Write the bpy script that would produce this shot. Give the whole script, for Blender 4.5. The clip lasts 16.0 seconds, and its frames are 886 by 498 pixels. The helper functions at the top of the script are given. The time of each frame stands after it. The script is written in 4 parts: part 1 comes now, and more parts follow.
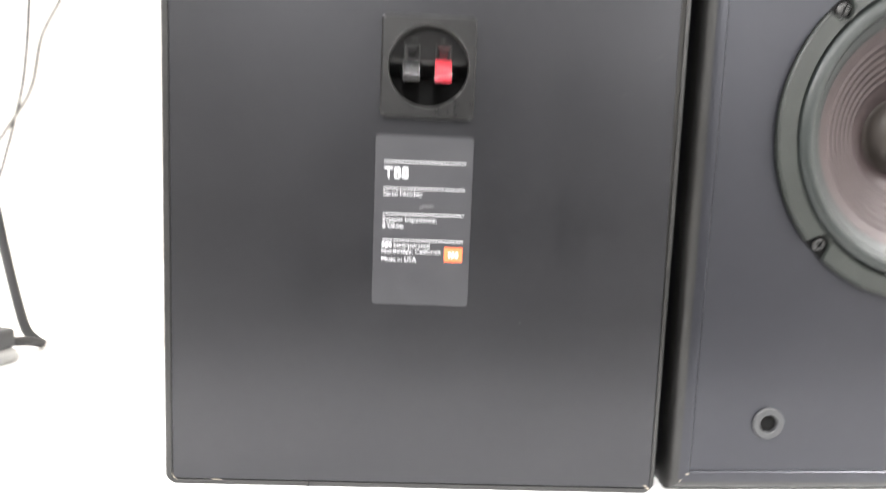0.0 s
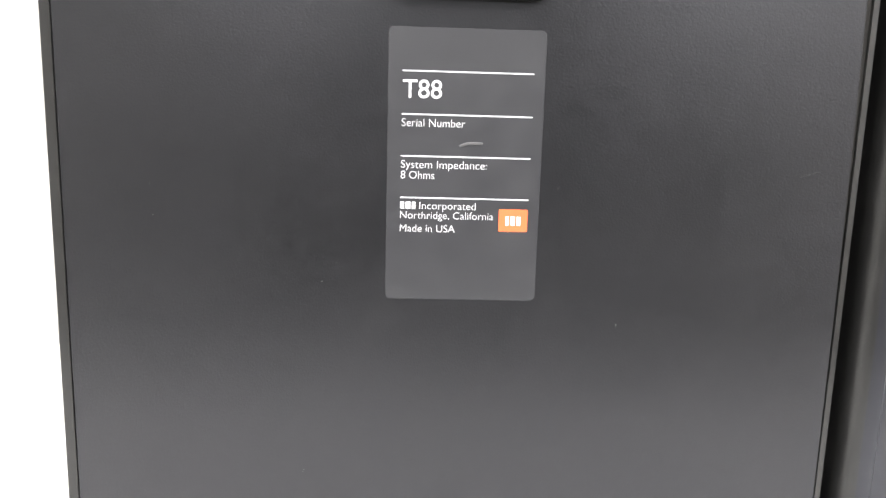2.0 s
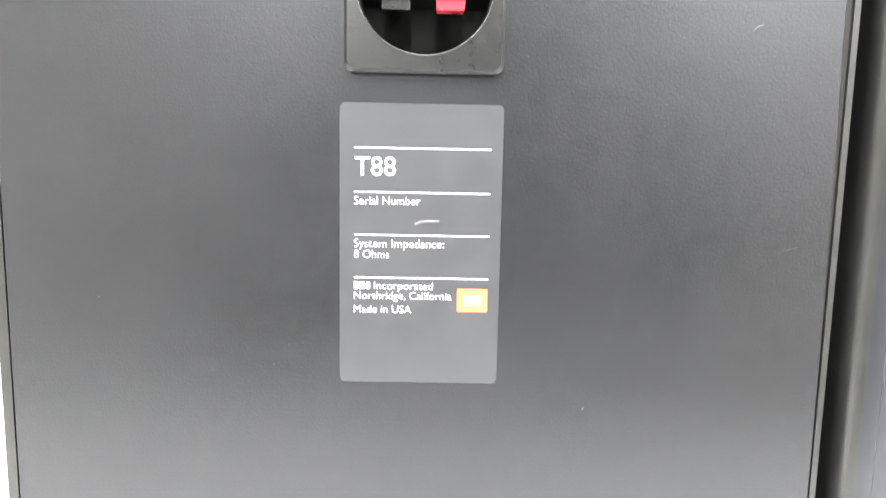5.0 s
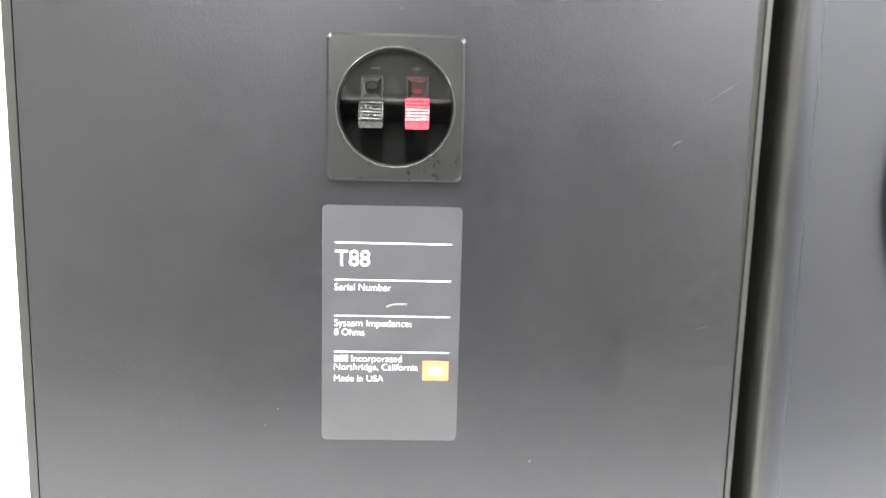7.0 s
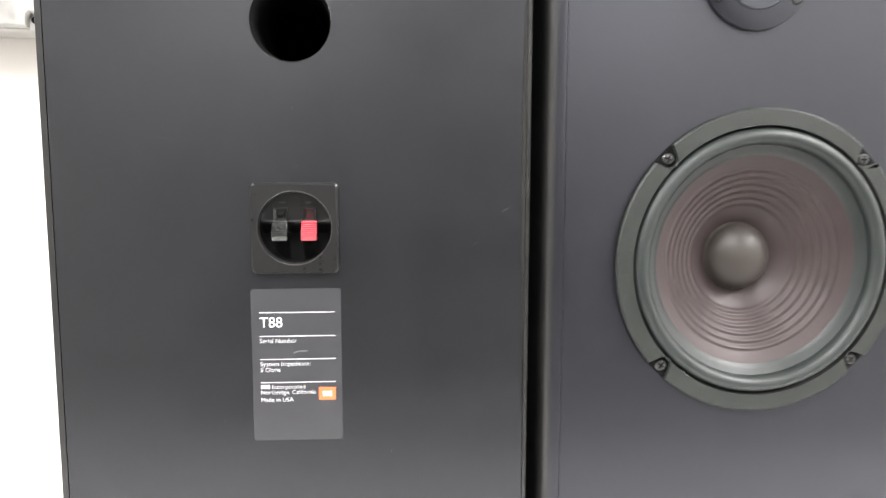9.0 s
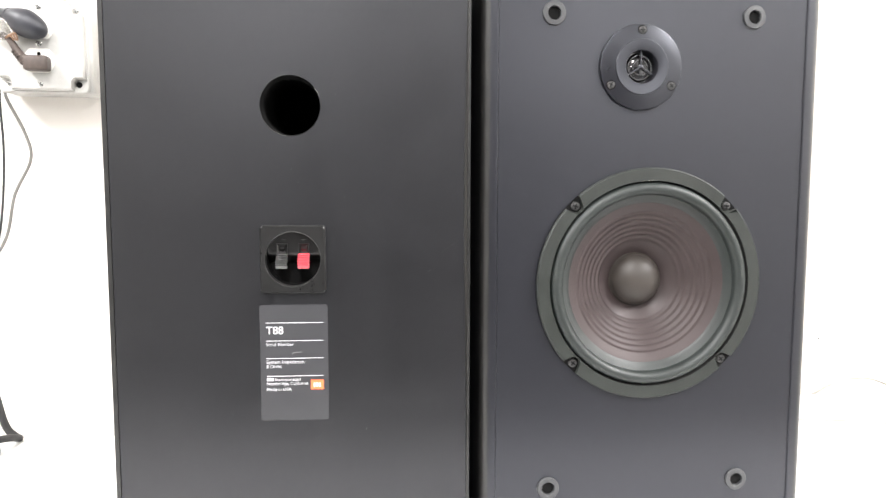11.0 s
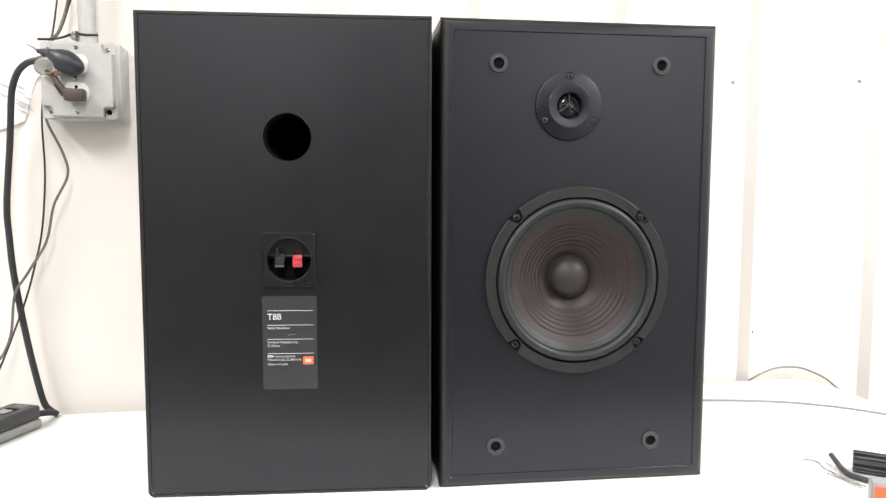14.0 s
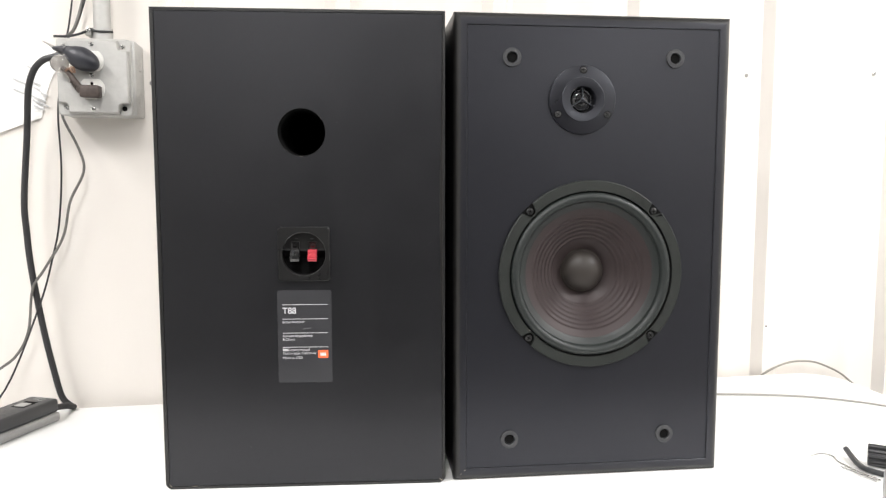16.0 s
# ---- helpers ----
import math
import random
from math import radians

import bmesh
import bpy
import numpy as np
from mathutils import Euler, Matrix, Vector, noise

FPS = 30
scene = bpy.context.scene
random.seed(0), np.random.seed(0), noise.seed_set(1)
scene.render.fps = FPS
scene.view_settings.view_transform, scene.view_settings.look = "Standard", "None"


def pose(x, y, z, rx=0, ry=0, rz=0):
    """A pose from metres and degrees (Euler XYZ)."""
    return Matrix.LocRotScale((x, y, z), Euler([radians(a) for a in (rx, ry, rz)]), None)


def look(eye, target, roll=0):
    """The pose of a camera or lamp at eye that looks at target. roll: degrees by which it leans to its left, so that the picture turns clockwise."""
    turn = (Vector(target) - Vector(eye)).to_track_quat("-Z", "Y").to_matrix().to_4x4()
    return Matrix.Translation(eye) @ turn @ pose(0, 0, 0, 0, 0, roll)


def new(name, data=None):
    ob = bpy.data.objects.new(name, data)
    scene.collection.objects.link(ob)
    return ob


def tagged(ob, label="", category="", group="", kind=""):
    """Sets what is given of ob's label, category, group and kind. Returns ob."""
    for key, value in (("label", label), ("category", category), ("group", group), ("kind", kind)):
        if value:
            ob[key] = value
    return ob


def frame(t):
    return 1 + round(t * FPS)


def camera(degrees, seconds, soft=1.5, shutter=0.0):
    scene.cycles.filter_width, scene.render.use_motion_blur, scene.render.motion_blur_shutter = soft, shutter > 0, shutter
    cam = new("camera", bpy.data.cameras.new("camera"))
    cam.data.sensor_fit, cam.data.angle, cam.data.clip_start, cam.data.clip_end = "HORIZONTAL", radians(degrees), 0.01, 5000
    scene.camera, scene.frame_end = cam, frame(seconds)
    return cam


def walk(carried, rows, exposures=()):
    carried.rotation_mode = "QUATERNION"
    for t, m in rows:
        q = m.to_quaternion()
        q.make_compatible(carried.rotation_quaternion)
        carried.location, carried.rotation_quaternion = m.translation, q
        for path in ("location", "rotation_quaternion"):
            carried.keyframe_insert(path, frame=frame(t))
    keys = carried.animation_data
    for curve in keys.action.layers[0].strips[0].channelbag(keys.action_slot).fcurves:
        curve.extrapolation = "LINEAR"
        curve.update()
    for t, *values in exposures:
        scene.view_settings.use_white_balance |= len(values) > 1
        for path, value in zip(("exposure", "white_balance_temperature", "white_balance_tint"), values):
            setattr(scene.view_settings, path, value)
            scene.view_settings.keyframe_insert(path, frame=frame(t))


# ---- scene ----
cam = camera(62.7, 16.0, 1.3, 0.7)
PATH = [
    (0, (-0.003, -0.437, 1.107), (0.07, 1.546, 0.854), 2.2),
    (0.5, (-0.016, -0.361, 1.064), (0.101, 1.615, 0.773), 2.0),
    (1, (-0.028, -0.317, 1.054), (0.058, 1.653, 0.72), 1.6),
    (1.5, (-0.024, -0.297, 1.072), (0.051, 1.673, 0.732), 2.4),
    (2, (-0.019, -0.276, 1.083), (0.065, 1.694, 0.749), 1.6),
    (2.5, (-0.017, -0.267, 1.082), (0.062, 1.712, 0.798), 0.9),
    (3, (-0.012, -0.256, 1.088), (0.067, 1.718, 0.776), 1.0),
    (5.3, (0.005, -0.266, 1.11), (0.033, 1.715, 0.838), 1.1),
    (5.5, (0.0, -0.273, 1.121), (0.07, 1.705, 0.831), 1.3),
    (6, (0.002, -0.283, 1.125), (0.08, 1.699, 0.864), 1.5),
    (6.5, (0.004, -0.29, 1.13), (0.08, 1.693, 0.879), 1.6),
    (7, (0.008, -0.302, 1.145), (0.095, 1.676, 0.856), 1.5),
    (7.5, (0.015, -0.346, 1.156), (0.1, 1.637, 0.905), 1.6),
    (8, (0.03, -0.397, 1.169), (0.075, 1.591, 0.961), 0.9),
    (8.5, (0.047, -0.439, 1.179), (0.163, 1.546, 0.962), 0.7),
    (9, (0.063, -0.474, 1.198), (0.202, 1.508, 0.972), 0.1),
    (9.5, (0.076, -0.516, 1.211), (0.207, 1.472, 1.038), -0.2),
    (9.7, (0.078, -0.529, 1.216), (0.211, 1.458, 1.026), 0.0),
    (11.8, (0.084, -0.703, 1.233), (0.27, 1.282, 1.068), -0.8),
    (12, (0.086, -0.721, 1.238), (0.281, 1.263, 1.083), -1.2),
    (12.5, (0.093, -0.752, 1.238), (0.306, 1.231, 1.086), -0.2),
    (13, (0.099, -0.77, 1.232), (0.307, 1.21, 1.042), -0.0),
    (13.5, (0.1, -0.786, 1.236), (0.253, 1.202, 1.08), 1.2),
    (14, (0.105, -0.788, 1.237), (0.259, 1.198, 1.066), 0.2),
    (14.5, (0.102, -0.793, 1.238), (0.24, 1.194, 1.068), 0.1),
    (15, (0.103, -0.794, 1.236), (0.23, 1.195, 1.06), -0.2),
    (15.5, (0.102, -0.793, 1.235), (0.229, 1.194, 1.052), -0.2),
    (16, (0.101, -0.791, 1.236), (0.227, 1.196, 1.052), -0.0),
]
EXPOSURES = [(0.0, 1.35, 6500, 10), (0.5, 1.2, 6500, 10), (1.0, 1.15, 6500, 10), (1.5, 1.15, 6500, 10), (2.0, 1.0, 6500, 10), (2.5, 0.9, 6500, 10), (3.0, 1.75, 6500, 9), (5.5, 2.42, 6500, 5),
             (6.0, 2.46, 6500, 5), (6.5, 2.32, 6500, 5), (7.0, 2.22, 6500, 6), (7.5, 1.65, 6500, 8), (8.0, 1.15, 6500, 9), (8.5, 1.2, 6500, 10), (9.0, 1.2, 6500, 10), (9.5, 1.2, 6500, 10),
             (12.0, 1.2, 6500, 10), (12.5, 1.2, 6500, 10), (13.0, 1.0, 6500, 10), (13.5, 0.45, 6500, 10), (14.0, 0.15, 6500, 10), (14.5, 0.05, 6500, 10), (16.0, 0.05, 6500, 10)]
# The bench and wall run along x and y; the path was found along the back of the first loudspeaker.
BENCH = pose(0, 0, 0, 0, 0, -6)
walk(cam, [(t, BENCH @ look(eye, target, roll)) for t, eye, target, roll in PATH], EXPOSURES)

TOP = 0.8980     # table top
FEET = 0.9       # the loudspeakers' own zero, just over the table
WALL = 0.37      # face of the metal siding
CEILING = 2.45

# ---- world and light ----
world = bpy.data.worlds.new("world")
scene.world = world
world.use_nodes = True
world.node_tree.nodes["Background"].inputs[0].default_value = (1.0, 1.0, 1.0, 1)
world.node_tree.nodes["Background"].inputs[1].default_value = 0.05


def area_light(x, y, length, width, power, turn=0):
    data = bpy.data.lights.new("tube_light", "AREA")
    data.shape, data.size, data.size_y, data.energy, data.color = "RECTANGLE", length, width, power, (1.0, 0.985, 0.985)
    ob = new("tube_light", data)
    ob.matrix_world = pose(x, y, CEILING - 0.125, 0, 0, turn)
    return ob


# Fixtures out of view; the last two are added to brighten reflections in the loudspeakers.
LAMPS = [(-1.15, -0.62, 90), (-0.10, -1.20, 90), (1.62, -0.95, 90), (-1.25, -4.2, 90), (1.45, -4.2, 90)]
for (lx, ly, lr), power in zip(LAMPS, (36, 23, 60, 40, 56)):
    area_light(lx, ly, 1.2, 0.16, power, lr)

# ---- materials ----


def material(name, color, rough=0.5, metal=0.0, vary=0.15, scale=40.0, bump=0.0, bump_scale=400.0, specks=0.0, coat=0.0,
             stretch=(1, 1, 1), blot=0.5, spec=0.5, rough_vary=0.5, tint=(1, 1, 1)):
    m = bpy.data.materials.new(name)
    m.use_nodes = True
    nt = m.node_tree
    b = nt.nodes["Principled BSDF"]
    b.inputs["Metallic"].default_value = metal
    b.inputs["Coat Weight"].default_value = coat
    b.inputs["Specular IOR Level"].default_value = spec
    b.inputs["Specular Tint"].default_value = (*tint, 1)
    co = nt.nodes.new("ShaderNodeTexCoord")
    mp = nt.nodes.new("ShaderNodeMapping")
    mp.inputs["Scale"].default_value = stretch
    nt.links.new(co.outputs["Object"], mp.inputs["Vector"])

    def noise_tex(s, detail):
        n = nt.nodes.new("ShaderNodeTexNoise")
        n.inputs["Scale"].default_value, n.inputs["Detail"].default_value = s, detail
        nt.links.new(mp.outputs["Vector"], n.inputs["Vector"])
        return n.outputs["Fac"]

    def math_node(op, a, v):
        n = nt.nodes.new("ShaderNodeMath")
        n.operation = op
        for i, q in enumerate((a, v)):
            if isinstance(q, (int, float)):
                n.inputs[i].default_value = q
            else:
                nt.links.new(q, n.inputs[i])
        return n.outputs[0]

    fine, broad = noise_tex(scale, 4), noise_tex(scale * 0.12, 3)
    both = math_node("ADD", math_node("MULTIPLY", math_node("SUBTRACT", fine, 0.5), 1 - blot), math_node("MULTIPLY", math_node("SUBTRACT", broad, 0.5), blot))
    gain = math_node("ADD", math_node("MULTIPLY", both, 4 * vary), 1.0)
    mixed = nt.nodes.new("ShaderNodeMix")
    mixed.data_type, mixed.blend_type = "RGBA", "MULTIPLY"
    mixed.inputs["Factor"].default_value = 1.0
    mixed.inputs["A"].default_value = (*color, 1)
    nt.links.new(gain, mixed.inputs["B"])
    out = mixed.outputs["Result"]
    if specks:
        v = nt.nodes.new("ShaderNodeTexVoronoi")
        v.inputs["Scale"].default_value = 45.0
        nt.links.new(co.outputs["Object"], v.inputs["Vector"])
        sep = nt.nodes.new("ShaderNodeSeparateColor")
        nt.links.new(v.outputs["Color"], sep.inputs["Color"])
        hit = math_node("MULTIPLY", math_node("LESS_THAN", v.outputs["Distance"], 0.030), math_node("GREATER_THAN", sep.outputs[0], 1 - specks))
        dust = nt.nodes.new("ShaderNodeMix")
        dust.data_type = "RGBA"
        nt.links.new(hit, dust.inputs["Factor"])
        nt.links.new(out, dust.inputs["A"])
        dust.inputs["B"].default_value = (0.22, 0.22, 0.21, 1)
        out = dust.outputs["Result"]
    nt.links.new(out, b.inputs["Base Color"])
    nt.links.new(math_node("ADD", math_node("MULTIPLY", both, rough_vary), rough), b.inputs["Roughness"])
    if bump:
        bn = nt.nodes.new("ShaderNodeBump")
        bn.inputs["Strength"].default_value, bn.inputs["Distance"].default_value = 1.0, bump
        nt.links.new(noise_tex(bump_scale, 3), bn.inputs["Height"])
        nt.links.new(bn.outputs["Normal"], b.inputs["Normal"])
    return m


M_VINYL = material("black_vinyl_wrap", (0.0068, 0.0068, 0.0074), 0.34, spec=0.5, vary=0.28, scale=160, bump=0.00007, bump_scale=1250, rough_vary=0.20, tint=(0.97, 0.98, 1.05))
M_BAFFLE = material("black_vinyl_front", (0.0072, 0.0074, 0.0094), 0.35, spec=0.5, vary=0.18, scale=120, bump=0.00004, bump_scale=1300, rough_vary=0.16, tint=(0.94, 0.96, 1.06))
# Worn rim of the wrap; on the frame rails its tone stands for reflection.
M_EDGE = material("worn_vinyl_and_sheen_edge", (0.0100, 0.0098, 0.0094), 0.38, vary=0.25, scale=120, bump=0.00005, bump_scale=900)
M_CREASE = material("scuffed_crease", (0.010, 0.009, 0.0072), 0.62, vary=0.5, scale=260, stretch=(1, 1, 0.25), bump=0.0002, bump_scale=900)
M_GROOVE = material("dark_groove", (0.006, 0.006, 0.006), 0.8)
M_CHIP = material("bare_fibreboard", (0.26, 0.23, 0.19), 0.9, vary=0.3, scale=300, bump=0.0004, bump_scale=900)
M_PLASTIC = material("black_moulded_plastic", (0.008, 0.008, 0.008), 0.30, vary=0.28, scale=260, blot=0.3, bump=0.00005, bump_scale=900, rough_vary=0.20)
# Near-black that stands in for the shade in holes and recesses.
M_DARK = material("recess_shade_black", (0.004, 0.004, 0.004), 0.85, spec=0.12)
M_LABEL = material("grey_foil_label", (0.0295, 0.0300, 0.0330), 0.38, vary=0.05, scale=90, bump=0.00003, bump_scale=2500)
M_PRINT = material("white_print", (0.55, 0.56, 0.57), 0.5, vary=0.04)
M_PRINT_DIM = material("faint_smear", (0.085, 0.085, 0.088), 0.6, vary=0.3, scale=600)
M_SCRATCH = material("scratched_vinyl", (0.022, 0.022, 0.022), 0.5, vary=0.4, scale=500)
M_DUST = material("pale_dust", (0.17, 0.17, 0.165), 0.9, vary=0.4, scale=30)
M_ORANGE = material("orange_print", (0.80, 0.135, 0.045), 0.45, vary=0.04)
M_RED = material("red_plastic", (0.50, 0.035, 0.055), 0.26, vary=0.1, coat=0.4)
# The clip's red, darkened for the shade inside its wire hole.
M_SHADED_RED = material("shaded_red_plastic", (0.05, 0.005, 0.007), 0.6, vary=0.1, spec=0.2)
M_BLACKCLIP = material("dark_grey_plastic", (0.014, 0.0142, 0.0145), 0.24, vary=0.15, scale=200, coat=0.5, spec=0.6)
M_CASTING = material("black_cast_frame", (0.0105, 0.0130, 0.0110), 0.48, spec=0.4, vary=0.35, scale=240, rough_vary=0.9, bump=0.0004, bump_scale=900, specks=0.02)
M_RUBBER = material("rubber_surround", (0.0130, 0.0165, 0.0155), 0.46, spec=0.42, vary=0.16, scale=60)
M_CONE = material("brown_grey_cone", (0.0300, 0.0218, 0.0216), 0.50, spec=0.35, tint=(1.0, 0.95, 0.95), vary=0.20, scale=60, bump=0.0001, bump_scale=700)
M_CAP = material("satin_dust_cap", (0.033, 0.028, 0.0245), 0.47, spec=0.35, vary=0.14, scale=150)
M_TWEET = material("tweeter_plastic", (0.009, 0.009, 0.011), 0.31, vary=0.1, tint=(0.93, 0.97, 1.08))
M_DOME = material("dark_foil_dome", (0.10, 0.10, 0.105), 0.12, 0.9, vary=0.1)
M_SOCKET = material("grey_plastic_socket", (0.032, 0.033, 0.035), 0.5, vary=0.12, scale=200)
M_STEEL = material("blackened_screw_steel", (0.075, 0.075, 0.075), 0.34, 0.9, vary=0.2, scale=500)
M_BRIGHT = material("bright_steel", (0.62, 0.62, 0.60), 0.25, 1.0, vary=0.12, scale=300)
M_TABLE = material("white_moulded_table", (0.80, 0.80, 0.79), 0.42, vary=0.03, scale=30, bump=0.0002, bump_scale=500)
M_WALL = material("white_painted_siding", (0.755, 0.717, 0.668), 0.38, vary=0.05, scale=7, stretch=(1, 1, 0.3), bump=0.0004, bump_scale=30)
M_ROOM = material("plain_white_paint", (0.74, 0.73, 0.70), 0.7, vary=0.05, scale=6)
# Dark tone for the unseen wall that the loudspeaker faces reflect.
M_BACKWALL = material("dim_reflection_grey", (0.05, 0.05, 0.055), 0.7, vary=0.1, scale=6)
M_FLOOR = material("grey_concrete", (0.10, 0.097, 0.094), 0.7, vary=0.25, scale=6, bump=0.001, bump_scale=60)
M_GALV = material("galvanised_steel", (0.45, 0.445, 0.425), 0.52, 0.32, vary=0.15, scale=90, bump=0.0003, bump_scale=240)
M_IVORY = material("white_receptacle", (0.72, 0.71, 0.67), 0.4, vary=0.06)
M_CORD = material("black_cord", (0.020, 0.020, 0.021), 0.5, vary=0.15, scale=200)
M_CORD_GREY = material("grey_cord", (0.11, 0.105, 0.095), 0.5, vary=0.2, scale=200)
M_CORD_BEIGE = material("beige_cord", (0.24, 0.23, 0.20), 0.5, vary=0.12, scale=200)
M_CORD_PALE = material("pale_grey_cord", (0.30, 0.29, 0.265), 0.5, vary=0.12, scale=200)
M_BROWN = material("brown_plug", (0.050, 0.036, 0.030), 0.5, vary=0.4, scale=300, bump=0.0003, bump_scale=900)
M_SLATE = material("dark_plug", (0.019, 0.020, 0.026), 0.42, vary=0.15, scale=200)
M_STRIP = material("black_strip_plastic", (0.040, 0.041, 0.043), 0.45, vary=0.12, scale=150)
M_STRIPBASE = material("grey_strip_plastic", (0.34, 0.34, 0.33), 0.45, vary=0.08, scale=150)
M_PAPER = material("white_paper_tag", (0.86, 0.86, 0.84), 0.7, vary=0.03)
M_GREYPRINT = material("grey_print", (0.55, 0.55, 0.55), 0.7, vary=0.1)
M_LEG = material("grey_leg_paint", (0.25, 0.25, 0.26), 0.4, vary=0.08)
M_COPPER = material("copper_strands", (0.22, 0.13, 0.085), 0.45, 0.6, vary=0.3, scale=400)


def clear_material(name):
    m = bpy.data.materials.new(name)
    m.use_nodes = True
    b = m.node_tree.nodes["Principled BSDF"]
    b.inputs["Base Color"].default_value = (0.93, 0.90, 0.86, 1)
    b.inputs["Transmission Weight"].default_value = 0.9
    b.inputs["Roughness"].default_value = 0.12
    b.inputs["IOR"].default_value = 1.45
    return m


def glow_material(name):
    m = bpy.data.materials.new(name)
    m.use_nodes = True
    b = m.node_tree.nodes["Principled BSDF"]
    b.inputs["Emission Color"].default_value = (1, 0.97, 0.93, 1)
    b.inputs["Emission Strength"].default_value = 6.0
    return m


M_CLEAR = clear_material("clear_plastic")
M_GLOW = glow_material("lit_tube")

# ---- mesh helpers ----


def finish(name, bm, mats, sharp=35):
    me = bpy.data.meshes.new(name)
    bmesh.ops.recalc_face_normals(bm, faces=bm.faces)
    bm.to_mesh(me)
    bm.free()
    for m in mats if isinstance(mats, (list, tuple)) else [mats]:
        me.materials.append(m)
    me.shade_smooth()
    me.set_sharp_from_angle(angle=radians(sharp))
    return me


def part(name, bm, mats, parent, label="", m=None, sharp=35):
    ob = new(name, finish(name, bm, mats, sharp))
    ob.parent = parent
    if m is not None:
        ob.matrix_local = m
    return tagged(ob, label)


def thing(name, m, label, category, group="", kind=""):
    ob = new(name)
    ob.empty_display_size = 0.05
    ob.matrix_world = m
    return tagged(ob, label, category, group, kind)


def lone(name, bm, mats, label, category, group="", kind="", m=None, sharp=35):
    ob = new(name, finish(name, bm, mats, sharp))
    if m is not None:
        ob.matrix_world = m
    return tagged(ob, label, category, group, kind)


def box(bm, x0, x1, y0, y1, z0, z1, bevel=0.0, seg=2, mat=0):
    g = bmesh.ops.create_cube(bm, size=1.0)
    vs = g["verts"]
    for v in vs:
        v.co = Vector((x0 + (v.co.x + 0.5) * (x1 - x0), y0 + (v.co.y + 0.5) * (y1 - y0), z0 + (v.co.z + 0.5) * (z1 - z0)))
    faces = {f for v in vs for f in v.link_faces}
    if bevel:
        es = list({e for v in vs for e in v.link_edges})
        r = bmesh.ops.bevel(bm, geom=es, offset=bevel, segments=seg, affect="EDGES", profile=0.5)
        faces = set(r["faces"]) | {f for f in faces if f.is_valid}
    for f in faces:
        f.material_index = mat
    return faces


def circle(cx, cz, r, n=64, start=0.0):
    return [(cx + r * math.cos(start + 2 * math.pi * i / n), cz + r * math.sin(start + 2 * math.pi * i / n)) for i in range(n)]


def rounded(x0, x1, z0, z1, r, n=6):
    out = []
    for cx, cz, a in ((x1 - r, z1 - r, 0), (x0 + r, z1 - r, 90), (x0 + r, z0 + r, 180), (x1 - r, z0 + r, 270)):
        out += [(cx + r * math.cos(radians(a + 90 * i / n)), cz + r * math.sin(radians(a + 90 * i / n))) for i in range(n + 1)]
    return out


def sheet(bm, outline, holes, y0, y1, chamfer=0.0, mat=0):
    """A flat piece in the xz plane from y0 (the face seen) to y1, with round or other holes through it."""
    mx = sum(p[0] for p in outline) / len(outline)
    mz = sum(p[1] for p in outline) / len(outline)

    def pulled(p):
        d = math.hypot(p[0] - mx, p[1] - mz)
        k = (d - chamfer) / d
        return (mx + (p[0] - mx) * k, mz + (p[1] - mz) * k)

    rings = []
    for n, loop in enumerate([outline, *holes]):
        face = [pulled(p) for p in loop] if chamfer and n == 0 else loop
        a = [bm.verts.new((x, y0, z)) for x, z in face]
        b = [bm.verts.new((x, y1, z)) for x, z in loop]
        mid = [bm.verts.new((x, y0 + chamfer, z)) for x, z in loop] if chamfer and n == 0 else None
        rings.append((a, mid, b))
    for a, mid, b in rings:
        chain = [a, mid, b] if mid else [a, b]
        for p, q in zip(chain, chain[1:]):
            for i in range(len(p)):
                j = (i + 1) % len(p)
                bm.faces.new((p[i], p[j], q[j], q[i])).material_index = mat
    for k in (0, 2):
        es = []
        for ring in rings:
            vs = ring[k]
            for i in range(len(vs)):
                es.append(bm.edges.get((vs[i], vs[(i + 1) % len(vs)])))
        made = bmesh.ops.triangle_fill(bm, use_beauty=True, use_dissolve=False, edges=es)
        for f in made["geom"]:
            if isinstance(f, bmesh.types.BMFace):
                f.material_index = mat


def lathe(bm, profile, cx=0.0, cz=0.0, n=64, mat=0, close=True):
    """Turns (radius, depth) pairs about an axis along y through (cx, cz)."""
    rings = []
    for r, y in profile:
        if r < 1e-6:
            rings.append([bm.verts.new((cx, y, cz))])
        else:
            rings.append([bm.verts.new((cx + r * math.cos(2 * math.pi * i / n), y, cz + r * math.sin(2 * math.pi * i / n))) for i in range(n)])
    for a, b in zip(rings, rings[1:]):
        for i in range(n):
            j = (i + 1) % n
            if len(a) == 1:
                f = bm.faces.new((a[0], b[i], b[j]))
            elif len(b) == 1:
                f = bm.faces.new((a[i], a[j], b[0]))
            else:
                f = bm.faces.new((a[i], a[j], b[j], b[i]))
            f.material_index = mat


def smooth_path(points, per=8):
    p = [Vector(q) for q in points]
    p = [2 * p[0] - p[1], *p, 2 * p[-1] - p[-2]]
    out = []
    for i in range(1, len(p) - 2):
        a, b, c, d = p[i - 1 : i + 3]
        for k in range(per):
            t = k / per
            out.append(0.5 * (2 * b + (c - a) * t + (2 * a - 5 * b + 4 * c - d) * t * t + (3 * b - 3 * c + d - a) * t**3))
    out.append(p[-2])
    return out


